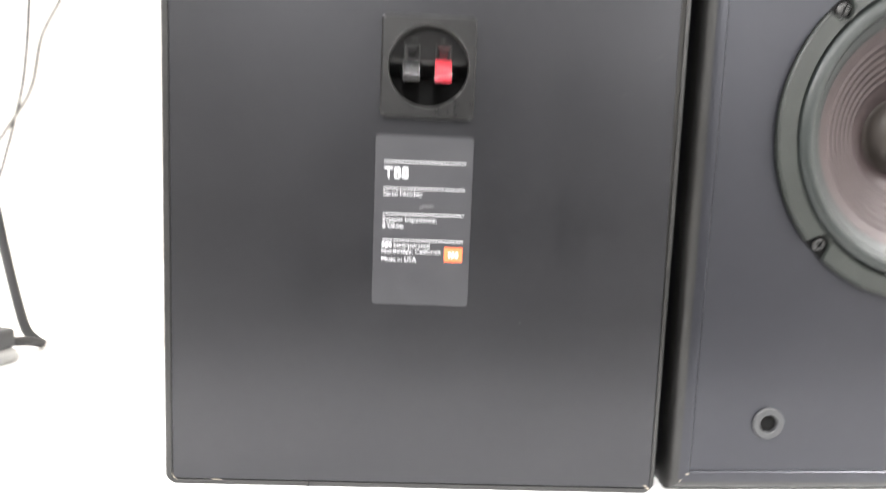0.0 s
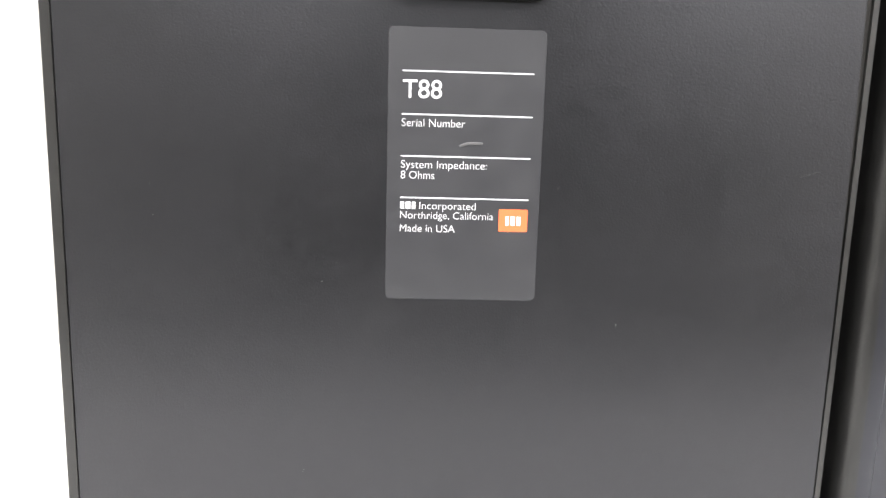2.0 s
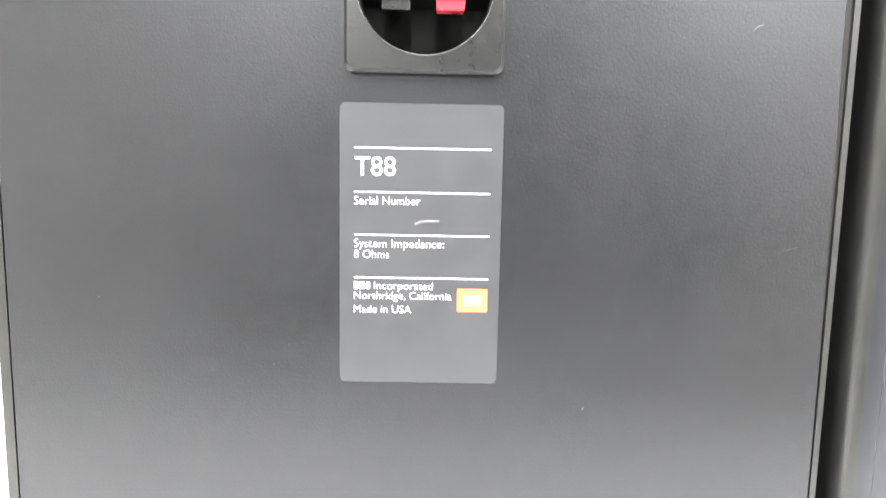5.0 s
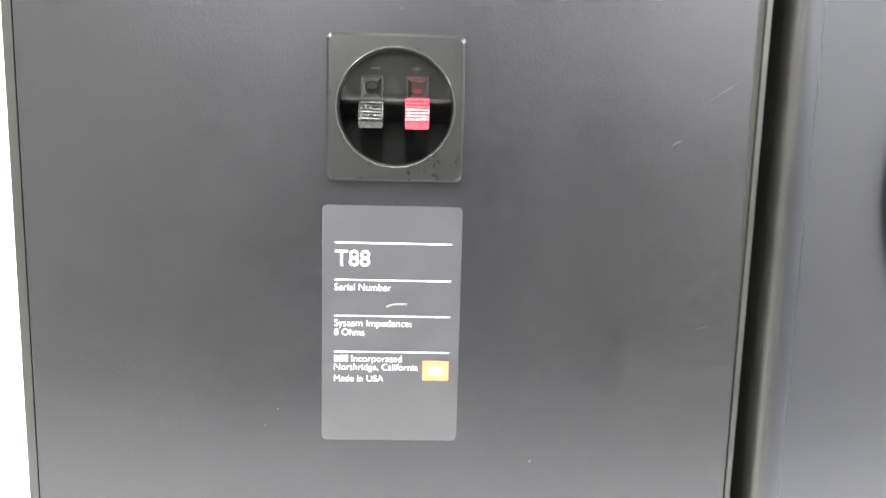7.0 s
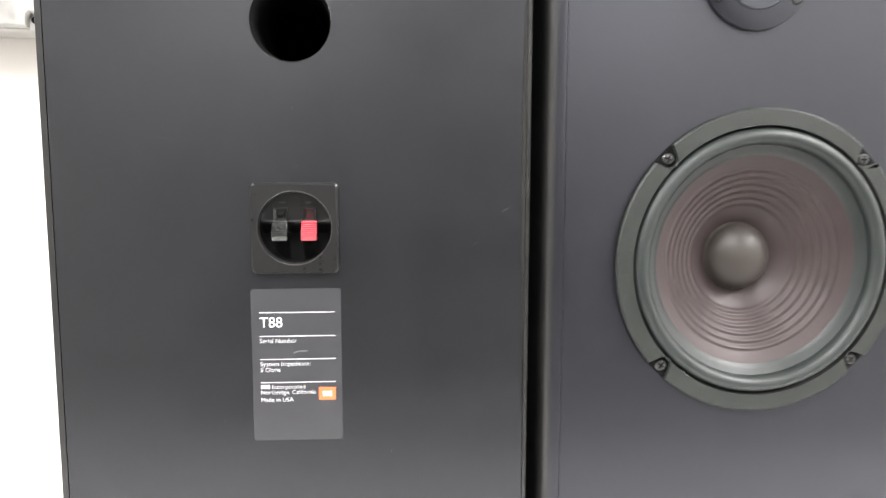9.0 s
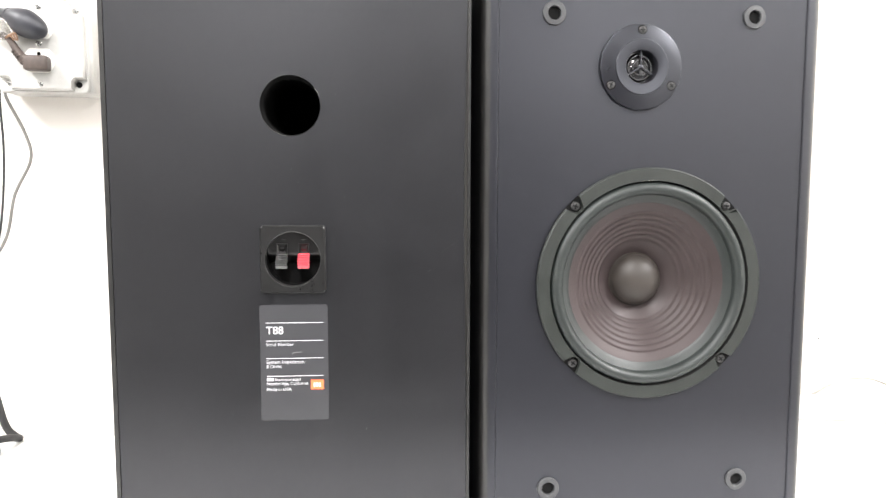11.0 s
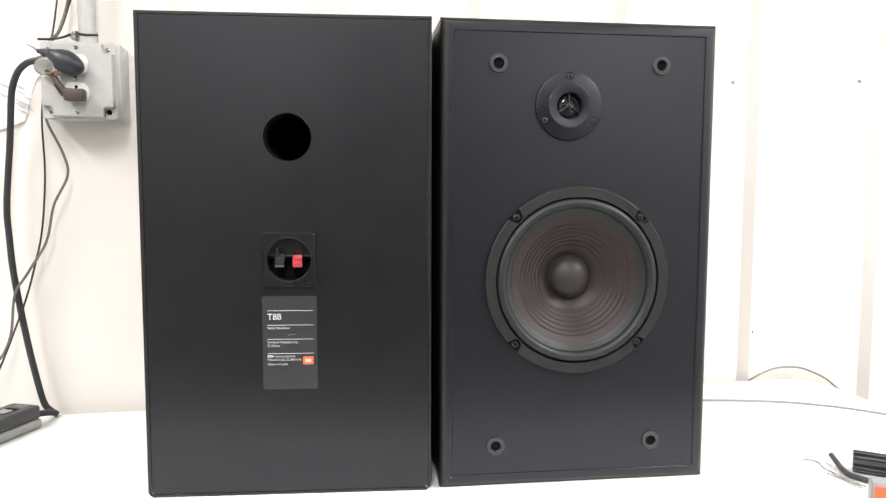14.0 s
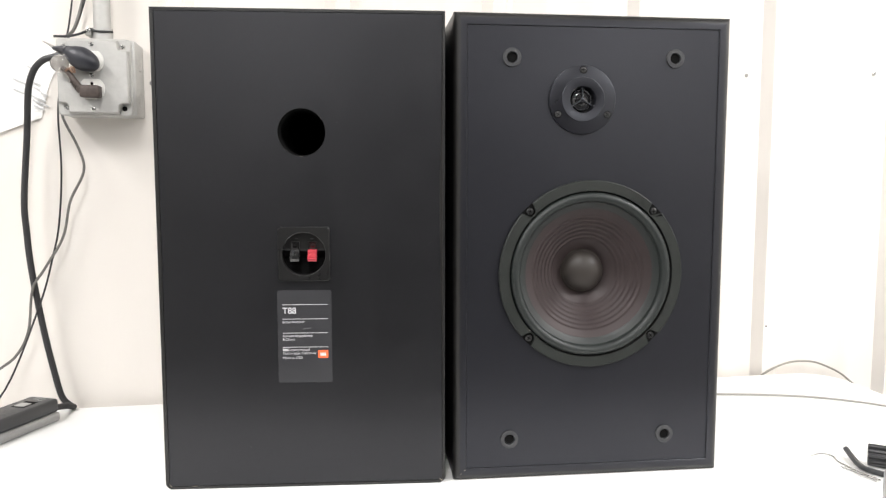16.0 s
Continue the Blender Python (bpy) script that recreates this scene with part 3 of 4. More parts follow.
sheet(bm, [(-W / 2 + 0.0004, ZB + 0.0004), (W / 2 - 0.0004, ZB + 0.0004), (W / 2 - 0.0004, H - 0.0004), (-W / 2 + 0.0004, H - 0.0004)],
      [[(-W / 2 + 0.012, 0.012), (-W / 2 + 0.012, H - 0.012), (W / 2 - 0.012, H - 0.012), (W / 2 - 0.012, 0.012)]], 0.0162, D)
part("cabinet", bm, M_VINYL, front_speaker)
FRAME = [(0.0, 0.016), (0.0, 0.0078), (0.0005, 0.0050), (0.0015, 0.0030), (0.0031, 0.0014), (0.0050, 0.0004), (0.0068, 0.0), (0.0133, 0.0), (FW, 0.0006), (FW, 0.016)]
for side in ("bottom", "top", "left", "right"):
    part("frame_rail", rail(W, H, FRAME, side), [M_BAFFLE, M_EDGE], front_speaker)
YB = 0.0012
WX, WZ, TXo, TZo = -0.0008, 0.2322, -0.0145, 0.4258
SOCK = [(-0.0928, 0.0442), (0.0904, 0.0438), (-0.0933, 0.4704), (0.0912, 0.4722)]
gi = FW + 0.0004
zi = ZB + gi
bm = bmesh.new()
sheet(bm, [(-W / 2 + gi, zi), (-W / 2 + gi, H - gi), (W / 2 - gi, H - gi), (W / 2 - gi, zi)],
      [circle(WX, WZ, 0.0945, 80), circle(TXo, TZo, 0.034, 48)] + [circle(x, z, 0.0066, 24) for x, z in SOCK], YB, 0.016)
part("baffle", bm, M_BAFFLE, front_speaker)
bm = bmesh.new()
sheet(bm, [(-W / 2 + 0.013, 0.013), (-W / 2 + 0.013, H - 0.013), (W / 2 - 0.013, H - 0.013), (W / 2 - 0.013, 0.013)],
      [circle(WX, WZ, 0.096, 80), circle(TXo, TZo, 0.036, 48)], 0.0163, 0.0170)
part("groove", bm, M_GROOVE, front_speaker)
for i, (d, l, w) in enumerate(((0.0040, 0.0030, 0.0016), (0.0080, 0.0035, 0.0014), (0.0122, 0.0046, 0.0019))):
    bm = bmesh.new()
    chip(bm, -W / 2 + d, (0.0022, -0.0003, -0.0002)[i], ZB + d, l * 0.7, w * 0.6, 45 if i < 2 else 0, 20 + i)
    part("chipped_corner", bm, M_CHIP, front_speaker, "chipped mitre showing bare board")

for x, z in SOCK:
    bm = bmesh.new()
    lathe(bm, [(0.0104, YB + 0.0005), (0.0104, YB - 0.0012), (0.0098, YB - 0.0020), (0.0063, YB - 0.0022), (0.0058, YB - 0.0016), (0.0056, YB + 0.006)], x, z, 32)
    sock = part("cover_socket", bm, M_SOCKET, front_speaker, "grey plastic push socket")
    # Shallow black star stands in for the shaded hole.
    bm = bmesh.new()
    star = [(x + (0.0057 if i % 2 else 0.0049) * math.cos(math.pi * i / 8), z + (0.0057 if i % 2 else 0.0049) * math.sin(math.pi * i / 8)) for i in range(16)]
    sheet(bm, star, [], YB + 0.0005, YB + 0.0060)
    part("hole", bm, M_DARK, sock)

# Woofer.
RO, RI = 0.1056, 0.0940


def notched(r, bite=0.0062):
    pts = []
    for i in range(240):
        a = 2 * math.pi * i / 240
        rr = r
        for k in range(4):
            b = math.pi / 4 + k * math.pi / 2
            d = abs((a - b + math.pi) % (2 * math.pi) - math.pi) * r
            if d < bite:
                rr = min(rr, 0.1000 - math.sqrt(bite * bite - d * d) * 0.95 + 0.0002)
        pts.append((WX + rr * math.cos(a), WZ + rr * math.sin(a)))
    return pts


woofer = part("woofer", (lambda b: (sheet(b, notched(RO), [circle(WX, WZ, RI, 120)], YB - 0.0045, YB, 0.0012), b)[1])(bmesh.new()), M_CASTING, front_speaker, "large woofer in a rough black cast frame")
# Blackened where it shows in the screw notches, as shade would be.
bm = bmesh.new()
lathe(bm, [(RO + 0.0001, YB), (RO + 0.0001, YB - 0.0008), (RO - 0.003, YB - 0.0010), (0.0950, YB - 0.0010)], WX, WZ, 120)
part("flange", bm, M_DARK, woofer)
bm = bmesh.new()
lathe(bm, [(RI - 0.0001, YB - 0.0040), (RI - 0.0004, YB + 0.003), (RI - 0.0016, YB + 0.003), (RI - 0.0019, YB + 0.001)], WX, WZ, 120)
part("gap", bm, M_GROOVE, woofer)
bm = bmesh.new()
roll = [(RI - 0.0010, YB + 0.0022)]
for i in range(15):
    a = math.pi * i / 14
    roll.append((0.0868 + 0.0058 * math.cos(a), YB + 0.0012 - 0.0078 * math.sin(a) ** 0.85))
roll += [(0.0803, YB + 0.0016), (0.0775, YB + 0.0030), (0.0748, YB + 0.0045), (0.0736, YB + 0.0057)]
lathe(bm, roll, WX, WZ, 120)
part("surround", bm, M_RUBBER, woofer, "dark grey rubber roll surround")
bm = bmesh.new()
cone = []
for i in range(111):
    u = i / 110
    r = 0.0808 - u * (0.0808 - 0.0205)
    y = YB + 0.0022 + 0.036 * (u ** 1.12)
    if 0.0375 < r < 0.0663:
        y -= 0.00050 * (1 - math.cos(2 * math.pi * (r - 0.0375) / 0.0048))
    cone.append((r, y))
lathe(bm, cone, WX, WZ, 112)
part("cone", bm, M_CONE, woofer, "brownish grey ribbed paper cone", sharp=60)
bm = bmesh.new()
lathe(bm, [(0.0262, YB + 0.0352), (0.0246, YB + 0.0336)] + [(0.0242 * math.cos(radians(a)), YB + 0.0336 - 0.0168 * math.sin(radians(a))) for a in range(4, 90, 6)] + [(0, YB + 0.0168)], WX, WZ, 64)
part("dust_cap", bm, M_CAP, woofer, "satin grey domed dust cap")
for k in range(4):
    a = math.pi / 4 + k * math.pi / 2
    placed("screw", SCREW, woofer, pose(WX + 0.1003 * math.cos(a), YB - 0.0010, WZ + 0.1003 * math.sin(a), 0, 17 * k, 0), "blackened cross-head screw")

# Tweeter.
tweeter = part("tweeter", (lambda b: (lathe(b, [(0.0375, YB), (0.0375, YB - 0.0026), (0.0372, YB - 0.0031), (0.0366, YB - 0.0033), (0.0252, YB - 0.0044), (0.0244, YB - 0.0045), (0.0241, YB - 0.0052), (0.0237, YB - 0.0055),
                                                (0.0230, YB - 0.0055), (0.0158, YB - 0.0051), (0.0147, YB - 0.0049), (0.0141, YB - 0.0036), (0.0133, YB + 0.0010), (0.0132, YB + 0.009)], TXo, TZo, 80), b)[1])(bmesh.new()),
               M_TWEET, front_speaker, "small glossy black tweeter", sharp=14)
bm = bmesh.new()
lathe(bm, [(0.0133, YB + 0.0050)] + [(0.0125 * math.cos(radians(a)), YB + 0.0050 - 0.0052 * math.sin(radians(a))) for a in range(0, 90, 9)] + [(0, YB - 0.0002)], TXo, TZo, 40)
part("dome", bm, M_DOME, tweeter, "shiny tweeter dome")
bm = bmesh.new()
for k in range(3):
    a = math.pi / 2 + k * 2 * math.pi / 3
    tube(bm, [(TXo, YB - 0.0022, TZo), (TXo + 0.007 * math.cos(a), YB - 0.0020, TZo + 0.007 * math.sin(a)), (TXo + 0.0145 * math.cos(a), YB - 0.0014, TZo + 0.0145 * math.sin(a))], 0.0008, n=8, per=4)
lathe(bm, [(0.0024, YB - 0.0008), (0.0022, YB - 0.0026), (0.0012, YB - 0.0032), (0, YB - 0.0033)], TXo, TZo, 24)
part("phase_guard", bm, M_TWEET, tweeter, "three-armed black guard")
# Two shiny ridges that shape the ring reflections of the dome.
bm = bmesh.new()
lathe(bm, [(0.0122, YB + 0.0035), (0.0112, YB + 0.0012), (0.0102, YB + 0.0012), (0.0094, YB + 0.0034)], TXo, TZo, 40)
lathe(bm, [(0.0076, YB + 0.0016), (0.0070, YB - 0.0002), (0.0062, YB - 0.0002), (0.0056, YB + 0.0012)], TXo, TZo, 40)
part("rings", bm, M_DOME, tweeter, "ridges added for the bright reflections in the dome")
for k in range(3):
    a = math.pi / 2 + k * 2 * math.pi / 3
    # Black ring for the shade round each sunk screw.
    bm = bmesh.new()
    lathe(bm, [(0.0043, YB - 0.0034), (0.0042, YB - 0.0041), (0.0036, YB - 0.0042), (0.0034, YB - 0.0036)], TXo + 0.0320 * math.cos(a), TZo + 0.0320 * math.sin(a), 24)
    part("screw_seat", bm, M_DARK, tweeter)
    placed("screw", SCREW_SMALL, tweeter, pose(TXo + 0.0320 * math.cos(a), YB - 0.0037, TZo + 0.0320 * math.sin(a), 0, 25 * k, 0), "small steel screw")

# ---- outlet box, conduit and cords ----
BX0, BX1, BZ0, BZ1, BY = -0.342, -0.242, 1.329, 1.4365, 0.305
outlet = thing("outlet_box", pose(0, 0, 0), "galvanised steel outlet box with raised cover on the wall", "outlet box")
bm = bmesh.new()
box(bm, BX0 + 0.001, BX1 + 0.004, BY + 0.014, WALL - 0.0005, BZ0 + 0.001, BZ1 - 0.001, 0.003)
body = part("body", bm, M_GALV, outlet)
UX, UZ, LZo = -0.2935, 1.404, 1.3655
duplex = []
for zc in (UZ, LZo):
    duplex.append([(UX + 0.0172 * math.cos(a) , zc + max(-0.0140, min(0.0140, 0.0172 * math.sin(a)))) for a in [2 * math.pi * i / 48 for i in range(48)]])
bm = bmesh.new()
sheet(bm, rounded(BX0, BX1, BZ0, BZ1, 0.006), duplex, BY + 0.0095, BY + 0.014, 0.002)
# the raised middle, cut away at two corners for the screws
mid = []
for ox, oz, q in ((BX1 - 0.003, BZ1 - 0.003, (-1, -1)), (BX0 + 0.003, BZ1 - 0.003, (1, -1)), (BX0 + 0.003, BZ0 + 0.003, (1, 1)), (BX1 - 0.003, BZ0 + 0.003, (-1, 1))):
    bite = [(ox, oz + q[1] * 0.014), (ox + q[0] * 0.010, oz + q[1] * 0.0135), (ox + q[0] * 0.013, oz + q[1] * 0.010), (ox + q[0] * 0.014, oz)]
    mid += bite if q in ((-1, -1), (1, 1)) else bite[::-1]
sheet(bm, mid, duplex, BY, BY + 0.0096, 0.0025)
cover = part("cover", bm, M_GALV, outlet, "raised galvanised cover with scuffs")
for zc, loop in zip((UZ, LZo), duplex):
    bm = bmesh.new()
    sheet(bm, [(UX + (x - UX) * 0.985, zc + (z - zc) * 0.985) for x, z in loop], [circle(UX, zc + 0.0075 * (1 if zc == LZo else -1), 0.0024, 16)], BY - 0.0015, BY + 0.004, 0.0008)
    rec = part("receptacle_face", bm, M_IVORY, outlet, "white receptacle face")
    bm = bmesh.new()
    lathe(bm, [(0.0025, BY - 0.0012), (0.0023, BY + 0.003), (0, BY + 0.003)], UX, zc + 0.0075 * (1 if zc == LZo else -1), 16)
    part("hole", bm, M_DARK, rec)
SCREW_BRIGHT = screw_mesh(0.0034, 0.0014, M_STEEL)
SCREW_BRIGHT.materials[0] = M_BRIGHT
for x, y, z in ((BX1 - 0.0115, BY + 0.0095, BZ1 - 0.0105), (BX0 + 0.0115, BY + 0.0095, BZ0 + 0.0105), (BX0 + 0.0115, BY + 0.0095, BZ1 - 0.0105), (UX, BY, 1.3848), (UX + 0.001, BY, 1.4275), (UX, BY, 1.3385)):
    placed("screw", SCREW_BRIGHT, outlet, pose(x, y, z, 0, 20, 0), "dull steel screw")
bm = bmesh.new()
lathe(bm, [(0.0036, BY + 0.0090), (0.0030, BY + 0.0092), (0, BY + 0.0093)], BX1 - 0.0115, BZ0 + 0.0105, 20)
part("empty_screw_hole", bm, M_DARK, outlet)
for zz in (1.354, 1.407):
    bm = bmesh.new()
    tube(bm, [(BX1 + 0.0040, 0.343 + 0.0115 * math.cos(radians(q)), zz + 0.0115 * math.sin(radians(q))) for q in range(0, 361, 30)], 0.0005, n=6, per=2, flat=0.3)
    box(bm, BX1 + 0.0038, BX1 + 0.0046, 0.3275, 0.3300, zz - 0.002, zz + 0.0015)
    part("knockout", bm, M_GALV, outlet)

conduit = thing("conduit", pose(0, 0, 0), "thin galvanised conduit running up from the outlet box", "conduit")
PX, PY = -0.2860, 0.3400
bm = bmesh.new()
tube(bm, [(PX, PY, BZ1), (PX, PY, 1.9), (PX, PY, CEILING)], 0.0118, n=24)
part("pipe", bm, M_GALV, conduit)
bm = bmesh.new()
tube(bm, [(PX, PY, BZ1 + 0.0005), (PX, PY, BZ1 + 0.009), (PX, PY, BZ1 + 0.018)], 0.0140, n=24)
part("connector", bm, M_GALV, conduit)
bm = bmesh.new()
box(bm, PX - 0.020, PX - 0.012, 0.325, 0.350, BZ1 + 0.006, BZ1 + 0.016, 0.002)
part("clamp_lug", bm, M_GALV, conduit)
placed("screw", SCREW_BRIGHT, conduit, pose(PX - 0.015, 0.3245, BZ1 + 0.0135, 0, 30, 0), "dull steel clamp screw")

plug = thing("plug", pose(0.002, 0, -0.002), "dark grey moulded plug in the upper receptacle", "plug")
bm = bmesh.new()
axis_m = Matrix.Translation((-0.305, BY - 0.013, 1.4075)) @ Euler((0, radians(27), 0)).to_matrix().to_4x4()
bmesh.ops.create_uvsphere(bm, u_segments=28, v_segments=16, radius=1.0)
for v in bm.verts:
    x, y, z = v.co
    s = 1.0 if x > 0 else 1.0 - 0.42 * (-x) ** 1.3
    v.co = axis_m @ Vector((x * 0.0260, y * 0.0150 * s, z * 0.0158 * s))
part("body", bm, M_SLATE, plug)
bm = bmesh.new()
tube(bm, [(-0.322, BY - 0.012, 1.4165), (-0.331, BY - 0.008, 1.4195), (-0.342, BY - 0.004, 1.4215)], (0.0074, 0.0028), n=14)
part("strain_relief", bm, M_SLATE, plug)
bm = bmesh.new()
tube(bm, [(-0.340, BY - 0.004, 1.4215), (-0.348, BY - 0.002, 1.4262), (-0.358, BY + 0.002, 1.4318)], (0.0026, 0.0006), n=8, flat=0.4)
part("pull_tab", bm, M_CORD_PALE, plug, "pale pointed pull tab")

plug_b = thing("plug", pose(0.002, 0, -0.001), "brown flat plug in the lower receptacle", "plug")
bm = bmesh.new()
box(bm, -0.3075, -0.2815, BY - 0.020, BY - 0.0016, 1.3530, 1.3700, 0.003, 3)
box(bm, -0.3125, -0.3040, BY - 0.016, BY - 0.004, 1.3590, 1.3710, 0.003, 3)
part("body", bm, M_BROWN, plug_b)
bm = bmesh.new()
tube(bm, [(-0.309, BY - 0.011, 1.367), (-0.315, BY - 0.012, 1.376), (-0.322, BY - 0.012, 1.387), (-0.330, BY - 0.010, 1.394)], (0.0048, 0.0030), n=12)
part("lead", bm, M_BROWN, plug_b)
for k in range(4):
    c = Vector((-0.3095, BY - 0.0108, 1.3665)) + Vector((-0.0022, -0.0003, 0.0028)) * k
    bm = bmesh.new()
    tube(bm, [c, c + Vector((-0.0005, 0, 0.0006)), c + Vector((-0.0010, 0, 0.0012))], 0.0060 - 0.0004 * k, n=12, per=3)
    part("relief_ring", bm, M_BROWN, plug_b)
bm = bmesh.new()
for k in range(3):
    tube(bm, [(-0.316 + 0.002 * k, BY - 0.016, 1.386), (-0.319 + 0.003 * k, BY - 0.019, 1.391 + 0.001 * k), (-0.324 + 0.003 * k, BY - 0.017, 1.388 + 0.002 * k)], 0.0011, n=6, per=5)
part("copper_loop", bm, M_COPPER, plug_b, "looped copper strands")
bm = bmesh.new()
bmesh.ops.create_uvsphere(bm, u_segments=24, v_segments=14, radius=1.0)
for v in bm.verts:
    v.co = Vector((-0.3310 + v.co.x * 0.0140, BY - 0.012 + v.co.y * 0.009, 1.3985 + v.co.z * 0.0125))
part("clear_hood", bm, M_CLEAR, plug_b, "clear plastic hood")

# Paper tag on the siding behind the thick cord.
tag = thing("paper_tag", pose(0, 0, 0), "white printed paper tag stuck on the siding behind a cord", "paper tag")


def tag_y(z):
    return WALL - 0.0035


bm = bmesh.new()
rows_t = []
for i in range(33):
    x = -0.322 - 0.150 * i / 32
    top = float(np.interp(-x, [0.320, 0.357, 0.400, 0.470], [1.4130, 1.4320, 1.4450, 1.4480])) - 0.0003
    low = float(np.interp(-x, [0.320, 0.341, 0.354, 0.365, 0.372, 0.378, 0.382, 0.470], [1.4110, 1.4105, 1.4030, 1.3900, 1.3720, 1.3480, 1.3300, 1.2950]))
    rows_t.append([(x, tag_y(top + (low - top) * j / 8) - 0.0008 * math.sin(i * 0.35), top + (low - top) * j / 8) for j in range(9)])
for dy in (0, 0.0004):
    vs = [[bm.verts.new((x, y + dy, z)) for x, y, z in r] for r in rows_t]
    for a, b in zip(vs, vs[1:]):
        for j in range(8):
            bm.faces.new((a[j], a[j + 1], b[j + 1], b[j]))
part("sheet", bm, M_PAPER, tag, sharp=60)
bm = bmesh.new()
for x, z, l in ((-0.3920, 1.3800, 0.012), (-0.3910, 1.3720, 0.009), (-0.3815, 1.3640, 0.010), (-0.3940, 1.3600, 0.020), (-0.3930, 1.3540, 0.024), (-0.3920, 1.3460, 0.016), (-0.398, 1.402, 0.012), (-0.4180, 1.3840, 0.020),
                (-0.4180, 1.3690, 0.016)):
    b = box(bm, 0, l, -0.0002, 0.0002, 0, 0.0022)
    m4 = Matrix.Translation((x, tag_y(z) - 0.0018, z)) @ Euler((0, radians(24), 0)).to_matrix().to_4x4()
    for v in {v for f in b for v in f.verts}:
        v.co = m4 @ v.co
part("printed_bars", bm, M_GREYPRINT, tag, "grey unreadable print")

CY = 0.340
cord("hanging_cable", [(-0.326, BY - 0.004, 1.4120), (-0.341, 0.301, 1.4075), (-0.355, 0.303, 1.4030), (-0.368, 0.308, 1.3920), (-0.378, 0.314, 1.372), (-0.384, 0.322, 1.350), (-0.394, CY, 1.30), (-0.402, CY, 1.21), (-0.401, CY, 1.165), (-0.397, CY, 1.107),
                    (-0.384, CY, 1.015), (-0.371, 0.340, 0.945), (-0.364, 0.341, 0.916), (-0.354, 0.341, 0.9040), (-0.347, 0.334, 0.9035), (-0.351, 0.320, 0.909), (-0.362, 0.299, 0.914)], 0.0045, M_CORD,
     "thick black power cord hanging from the outlet to the strip")
cord("thin_cable", [(-0.300, CY, 1.52), (-0.322, 0.345, 1.46), (-0.340, 0.352, 1.435), (-0.3485, 0.350, 1.38), (-0.351, CY, 1.331), (-0.350, CY, 1.255), (-0.356, CY, 1.181), (-0.366, CY, 1.132), (-0.390, 0.336, 1.049), (-0.443, 0.325, 0.925),
                    (-0.50, 0.31, 0.9025), (-0.58, 0.29, 0.9025)], 0.0014, M_CORD, "thin black cable hanging on the wall")
cord("twin_flex", [(-0.3485, 0.352, 1.345), (-0.344, CY, 1.326), (-0.325, CY, 1.283), (-0.320, CY, 1.251), (-0.340, CY, 1.208), (-0.352, CY, 1.156), (-0.378, 0.336, 1.110), (-0.395, 0.334, 1.080), (-0.403, 0.333, 1.02),
                   (-0.420, 0.332, 0.985), (-0.447, 0.330, 0.963), (-0.52, 0.32, 0.915), (-0.60, 0.30, 0.9025)], 0.0020, M_CORD_GREY, "grey-brown twin flex hanging on the wall", flat=0.55)
cord("tie_wire", [(-0.345, 0.318, 1.4385), (-0.328, 0.322, 1.4400), (-0.314, 0.322, 1.4430), (-0.304, 0.325, 1.4480), (-0.2985, 0.3285, 1.4520), (-0.294, 0.3275, 1.4500), (-0.286, 0.3255, 1.4485), (-0.277, 0.3285, 1.4490), (-0.272, 0.337, 1.4505)], 0.0017, M_CORD, "black wire tied round the conduit")
cord("upper_cable", [(-0.307, 0.350, 1.56), (-0.312, 0.345, 1.50), (-0.322, 0.335, 1.455), (-0.329, 0.322, 1.4405)], 0.0019, M_CORD_GREY, "grey cable coming down beside the conduit")
cord("upper_cable", [(-0.318, 0.352, 1.60), (-0.325, 0.350, 1.52), (-0.334, 0.347, 1.455), (-0.340, 0.345, 1.439)], 0.0013, M_CORD, "thin black cable coming down beside the conduit")

# Power strip lying at an angle near the wall.
strip = thing("power_strip", pose(-0.372, 0.298, TOP, 0, 0, 66), "black and grey power strip lying on the table", "power strip")
bm = bmesh.new()
box(bm, -0.36, 0.0, -0.025, 0.025, 0, 0.0135, 0.004, 3)
part("base", bm, M_STRIPBASE, strip, "light grey base")
bm = bmesh.new()
box(bm, -0.358, -0.001, -0.0235, 0.0235, 0.0137, 0.0325, 0.004, 3)
part("case", bm, M_STRIP, strip)
bm = bmesh.new()
box(bm, -0.051, -0.025, -0.011, 0.009, 0.0318, 0.0328)
bezel = part("switch_bezel", bm, M_DARK, strip)
bm = bmesh.new()
box(bm, -0.049, -0.034, -0.009, 0.007, 0.0322, 0.0340, 0.0009)
part("switch", bm, M_STRIPBASE, bezel, "grey rocker switch")
bm = bmesh.new()
for i, (y0, y1) in enumerate(((-0.010, -0.003), (-0.001, 0.008), (-0.010, 0.002), (0.005, 0.010))):
    box(bm, -0.018 + 0.0034 * i, -0.0166 + 0.0034 * i, y0, y1, 0.0322, 0.0329)
part("printed_bars", bm, M_STRIPBASE, strip, "small pale unreadable print")
for i in range(4):
    bm = bmesh.new()
    for dy in (-0.006, 0.006):
        box(bm, -0.118 - 0.055 * i, -0.110 - 0.055 * i, dy - 0.001, dy + 0.001, 0.0318, 0.0329)
    box(bm, -0.100 - 0.055 * i, -0.095 - 0.055 * i, -0.002, 0.002, 0.0318, 0.0329)
    part("socket", bm, M_DARK, strip)

# ---- wall fixings and loose cables ----
FIX = screw_mesh(0.0042, 0.003, M_STEEL)
FIX.materials[0] = M_BRIGHT
for x, z in ((0.991, 1.427), (-0.2265, 1.383)):
    ob = new("wall_screw", FIX)
    ob.matrix_world = pose(x, WALL, z, 0, 20, 0)
    tagged(ob, "dull steel hex-washer wall screw", "screw", "wall screws")
bm = bmesh.new()
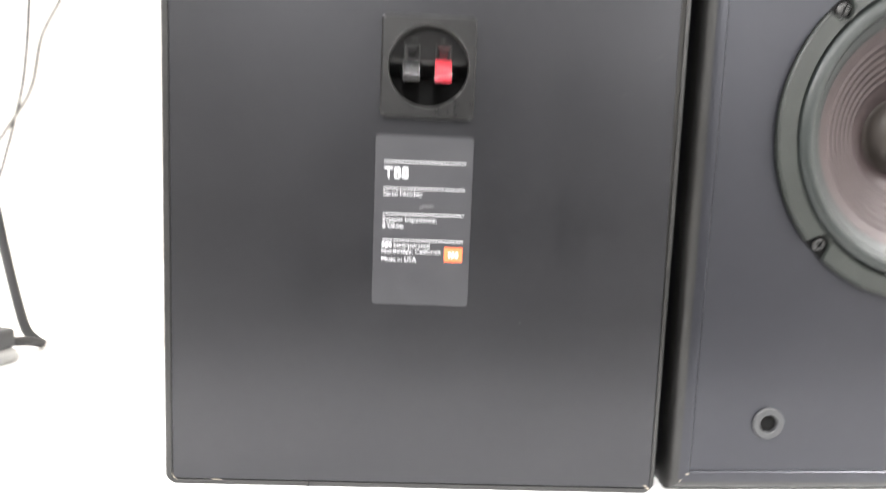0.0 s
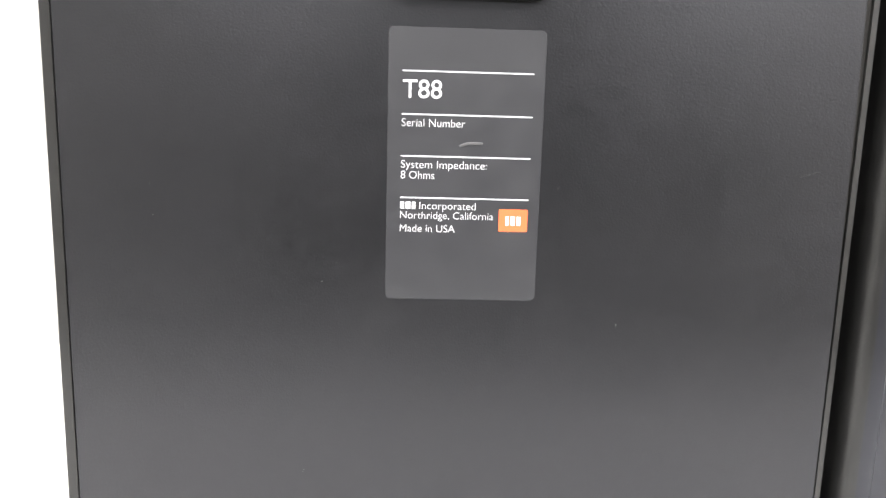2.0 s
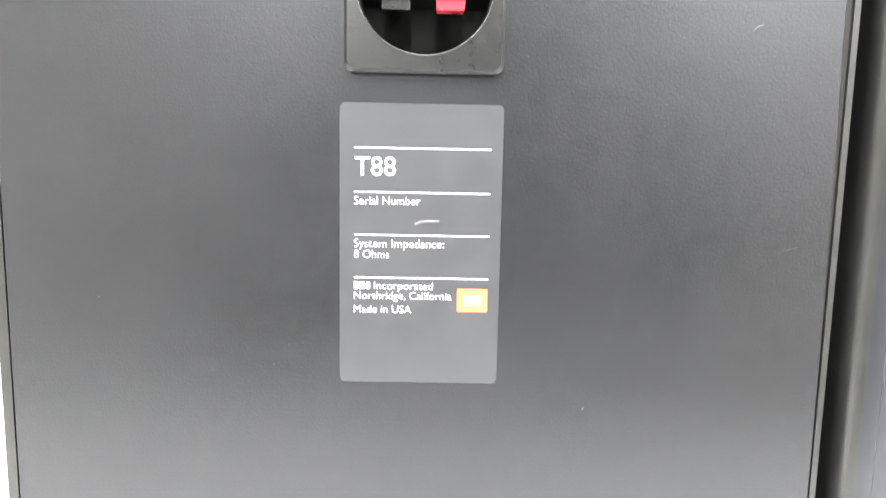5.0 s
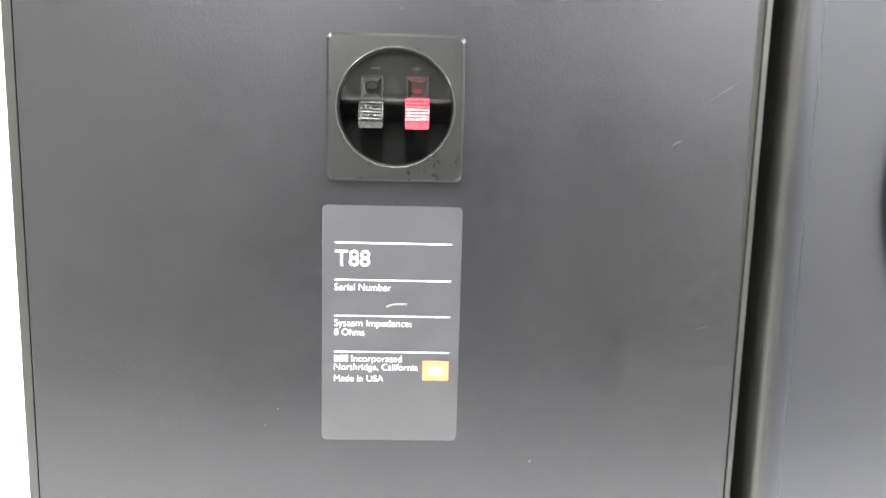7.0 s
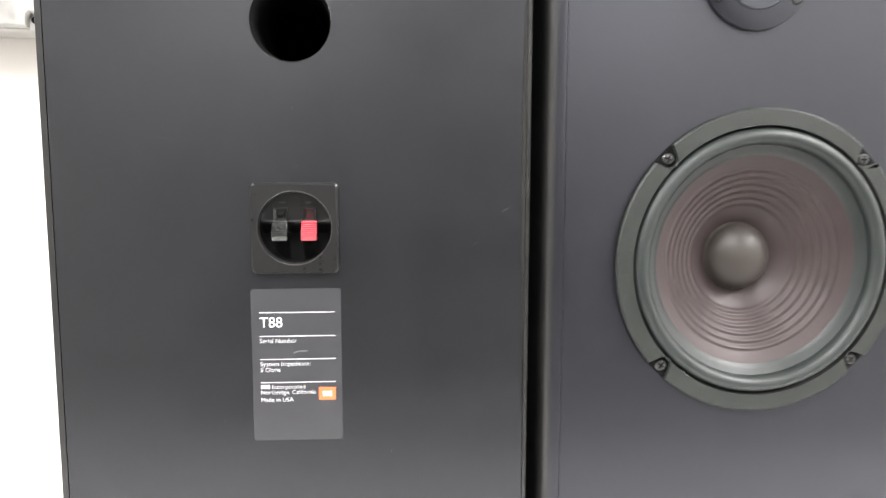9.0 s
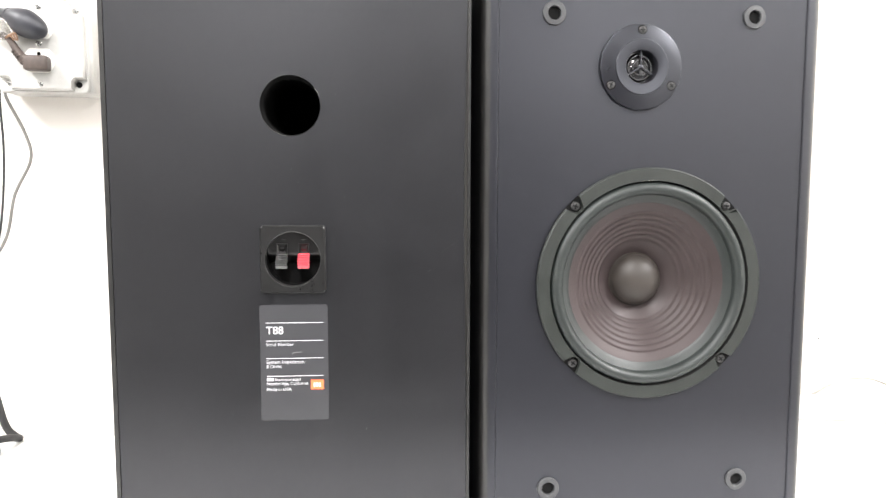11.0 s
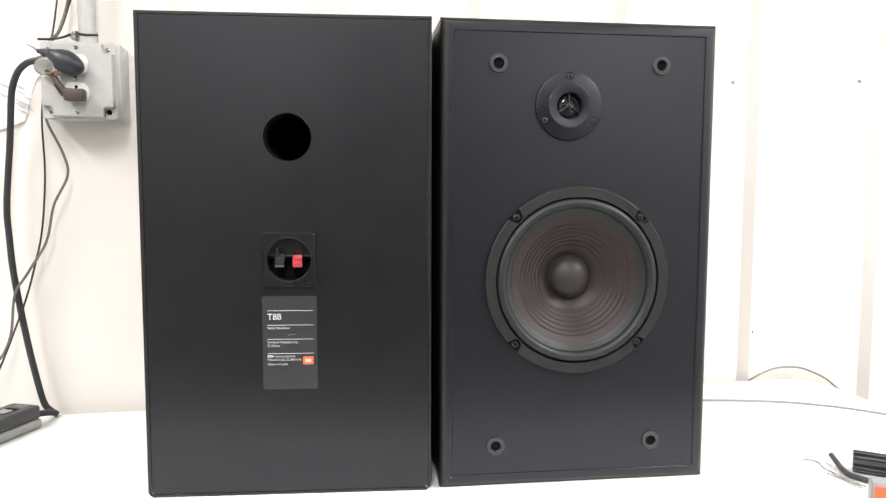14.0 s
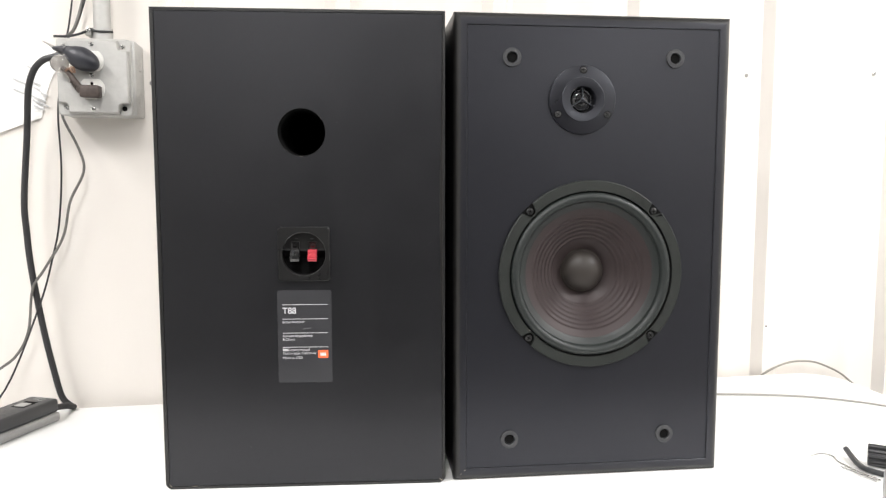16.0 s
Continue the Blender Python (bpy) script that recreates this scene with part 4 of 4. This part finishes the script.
lathe(bm, [(0.0034, 0), (0.0033, -0.0008), (0.0026, -0.0012), (0, -0.0010)], 0, 0, 16)
lone("screw_hole", bm, M_CORD_PALE, "small dark screw hole in the siding", "hole", m=pose(0.745, WALL, 1.418))
bm = bmesh.new()
lathe(bm, [(0.0018, 0), (0.0016, -0.001), (0, -0.0012)], 0, 0, 12)
lone("screw_hole", bm, M_DARK, "tiny dark nail hole in the siding", "hole", m=pose(0.792, WALL - 0.0135, 0.982))

cord("arched_cable", [(0.745, 0.351, 0.80), (0.762, 0.352, 0.868), (0.781, 0.353, 0.892), (0.825, 0.3535, 0.9125), (0.865, 0.3535, 0.9170), (0.906, 0.355, 0.9085), (0.962, 0.356, 0.877), (1.03, 0.355, 0.80), (1.06, 0.35, 0.6)], 0.0018,
     M_CORD_BEIGE, "pale grey cable arching up behind the table edge")
lay = [(0.33, 0.311, TOP + 0.0013), (0.45, 0.273, TOP + 0.0013), (0.625, 0.243, TOP + 0.0013), (0.698, 0.228, TOP + 0.0013), (0.762, 0.208, TOP + 0.0013), (0.81, 0.182, TOP + 0.0013), (0.850, 0.149, TOP + 0.0013),
                     (0.890, 0.101, TOP + 0.0013), (0.904, 0.07, TOP - 0.003), (0.913, 0.055, TOP - 0.03), (0.915, 0.03, 0.7)]
bm = bmesh.new()
for side in (-0.0016, 0.0016):
    tube(bm, [(px, py + 0.005 + side, pz) for px, py, pz in lay], 0.0012)
lone("table_cable", bm, M_CORD_PALE, "thin beige twin cable lying across the table", "cable")

# ---- tools at the table's end ----
grip = thing("tool_handle", pose(0.661, -0.049, TOP + 0.0130, 0, 0, -38), "black fluted rubber tool handle lying on the table", "tool handle")
bm = bmesh.new()
flutes = []
for i in range(72):
    a = 2 * math.pi * i / 72
    r = 0.0108 + (0.0022 if (i // 3) % 2 else -0.0014)
    flutes.append((r * math.cos(a), r * math.sin(a)))
rings = []
for x, k in ((0.0, 0.94), (0.0015, 0.99), (0.006, 1.0), (0.050, 1.0), (0.090, 0.97), (0.100, 0.80)):
    rings.append([bm.verts.new((x, p * k, q * k)) for p, q in flutes])
for a, b in zip(rings, rings[1:]):
    for i in range(72):
        bm.faces.new((a[i], a[(i + 1) % 72], b[(i + 1) % 72], b[i]))
bm.faces.new(rings[0])
bm.faces.new(rings[-1])
part("grip", bm, M_STRIP, grip, sharp=25)

cord("cable_end", [(0.655, -0.020, TOP + 0.0095), (0.650, -0.036, TOP + 0.0065), (0.644, -0.056, TOP + 0.0040), (0.645, -0.074, TOP + 0.0036), (0.668, -0.104, TOP + 0.0036), (0.72, -0.135, TOP + 0.0036), (0.80, -0.15, TOP + 0.0036)], 0.0033,
     M_STRIP, "cut end of a thick dark cable on the table")
cord("bent_wire", [(0.612, -0.014, TOP + 0.0012), (0.630, -0.010, TOP + 0.0012), (0.6375, -0.022, TOP + 0.0012), (0.632, -0.036, TOP + 0.0012), (0.633, -0.060, TOP + 0.0012), (0.636, -0.096, TOP + 0.0012)], 0.0009, M_BRIGHT,
     "bent bare steel wire on the table", "wire")
bm = bmesh.new()
for dx in (0, 0.006):
    tube(bm, [(0.623 + dx, -0.052, TOP + 0.0016), (0.628 + dx * 0.8, -0.075, TOP + 0.0018), (0.634 + dx * 0.7, -0.098, TOP + 0.0022)], (0.0008, 0.0016), n=8)
lone("tweezers", bm, M_BRIGHT, "slim steel tweezers lying on the table", "tweezers")

case = thing("small_case", pose(0.580, -0.171, TOP, 0, 0, -32), "small grey case with an orange label on the table", "case")
bm = bmesh.new()
box(bm, 0.0, 0.085, 0.0, 0.022, 0.0, 0.041, 0.003, 3)
part("body", bm, M_LEG, case)
bm = bmesh.new()
box(bm, 0.0025, 0.082, -0.0006, 0.0004, 0.0025, 0.0380, 0.0003)
lab = part("label", bm, M_ORANGE, case, "orange label")
bm = bmesh.new()
box(bm, 0.0055, 0.029, -0.0010, 0.0, 0.006, 0.0270)
part("dark_panel", bm, M_STRIP, lab)
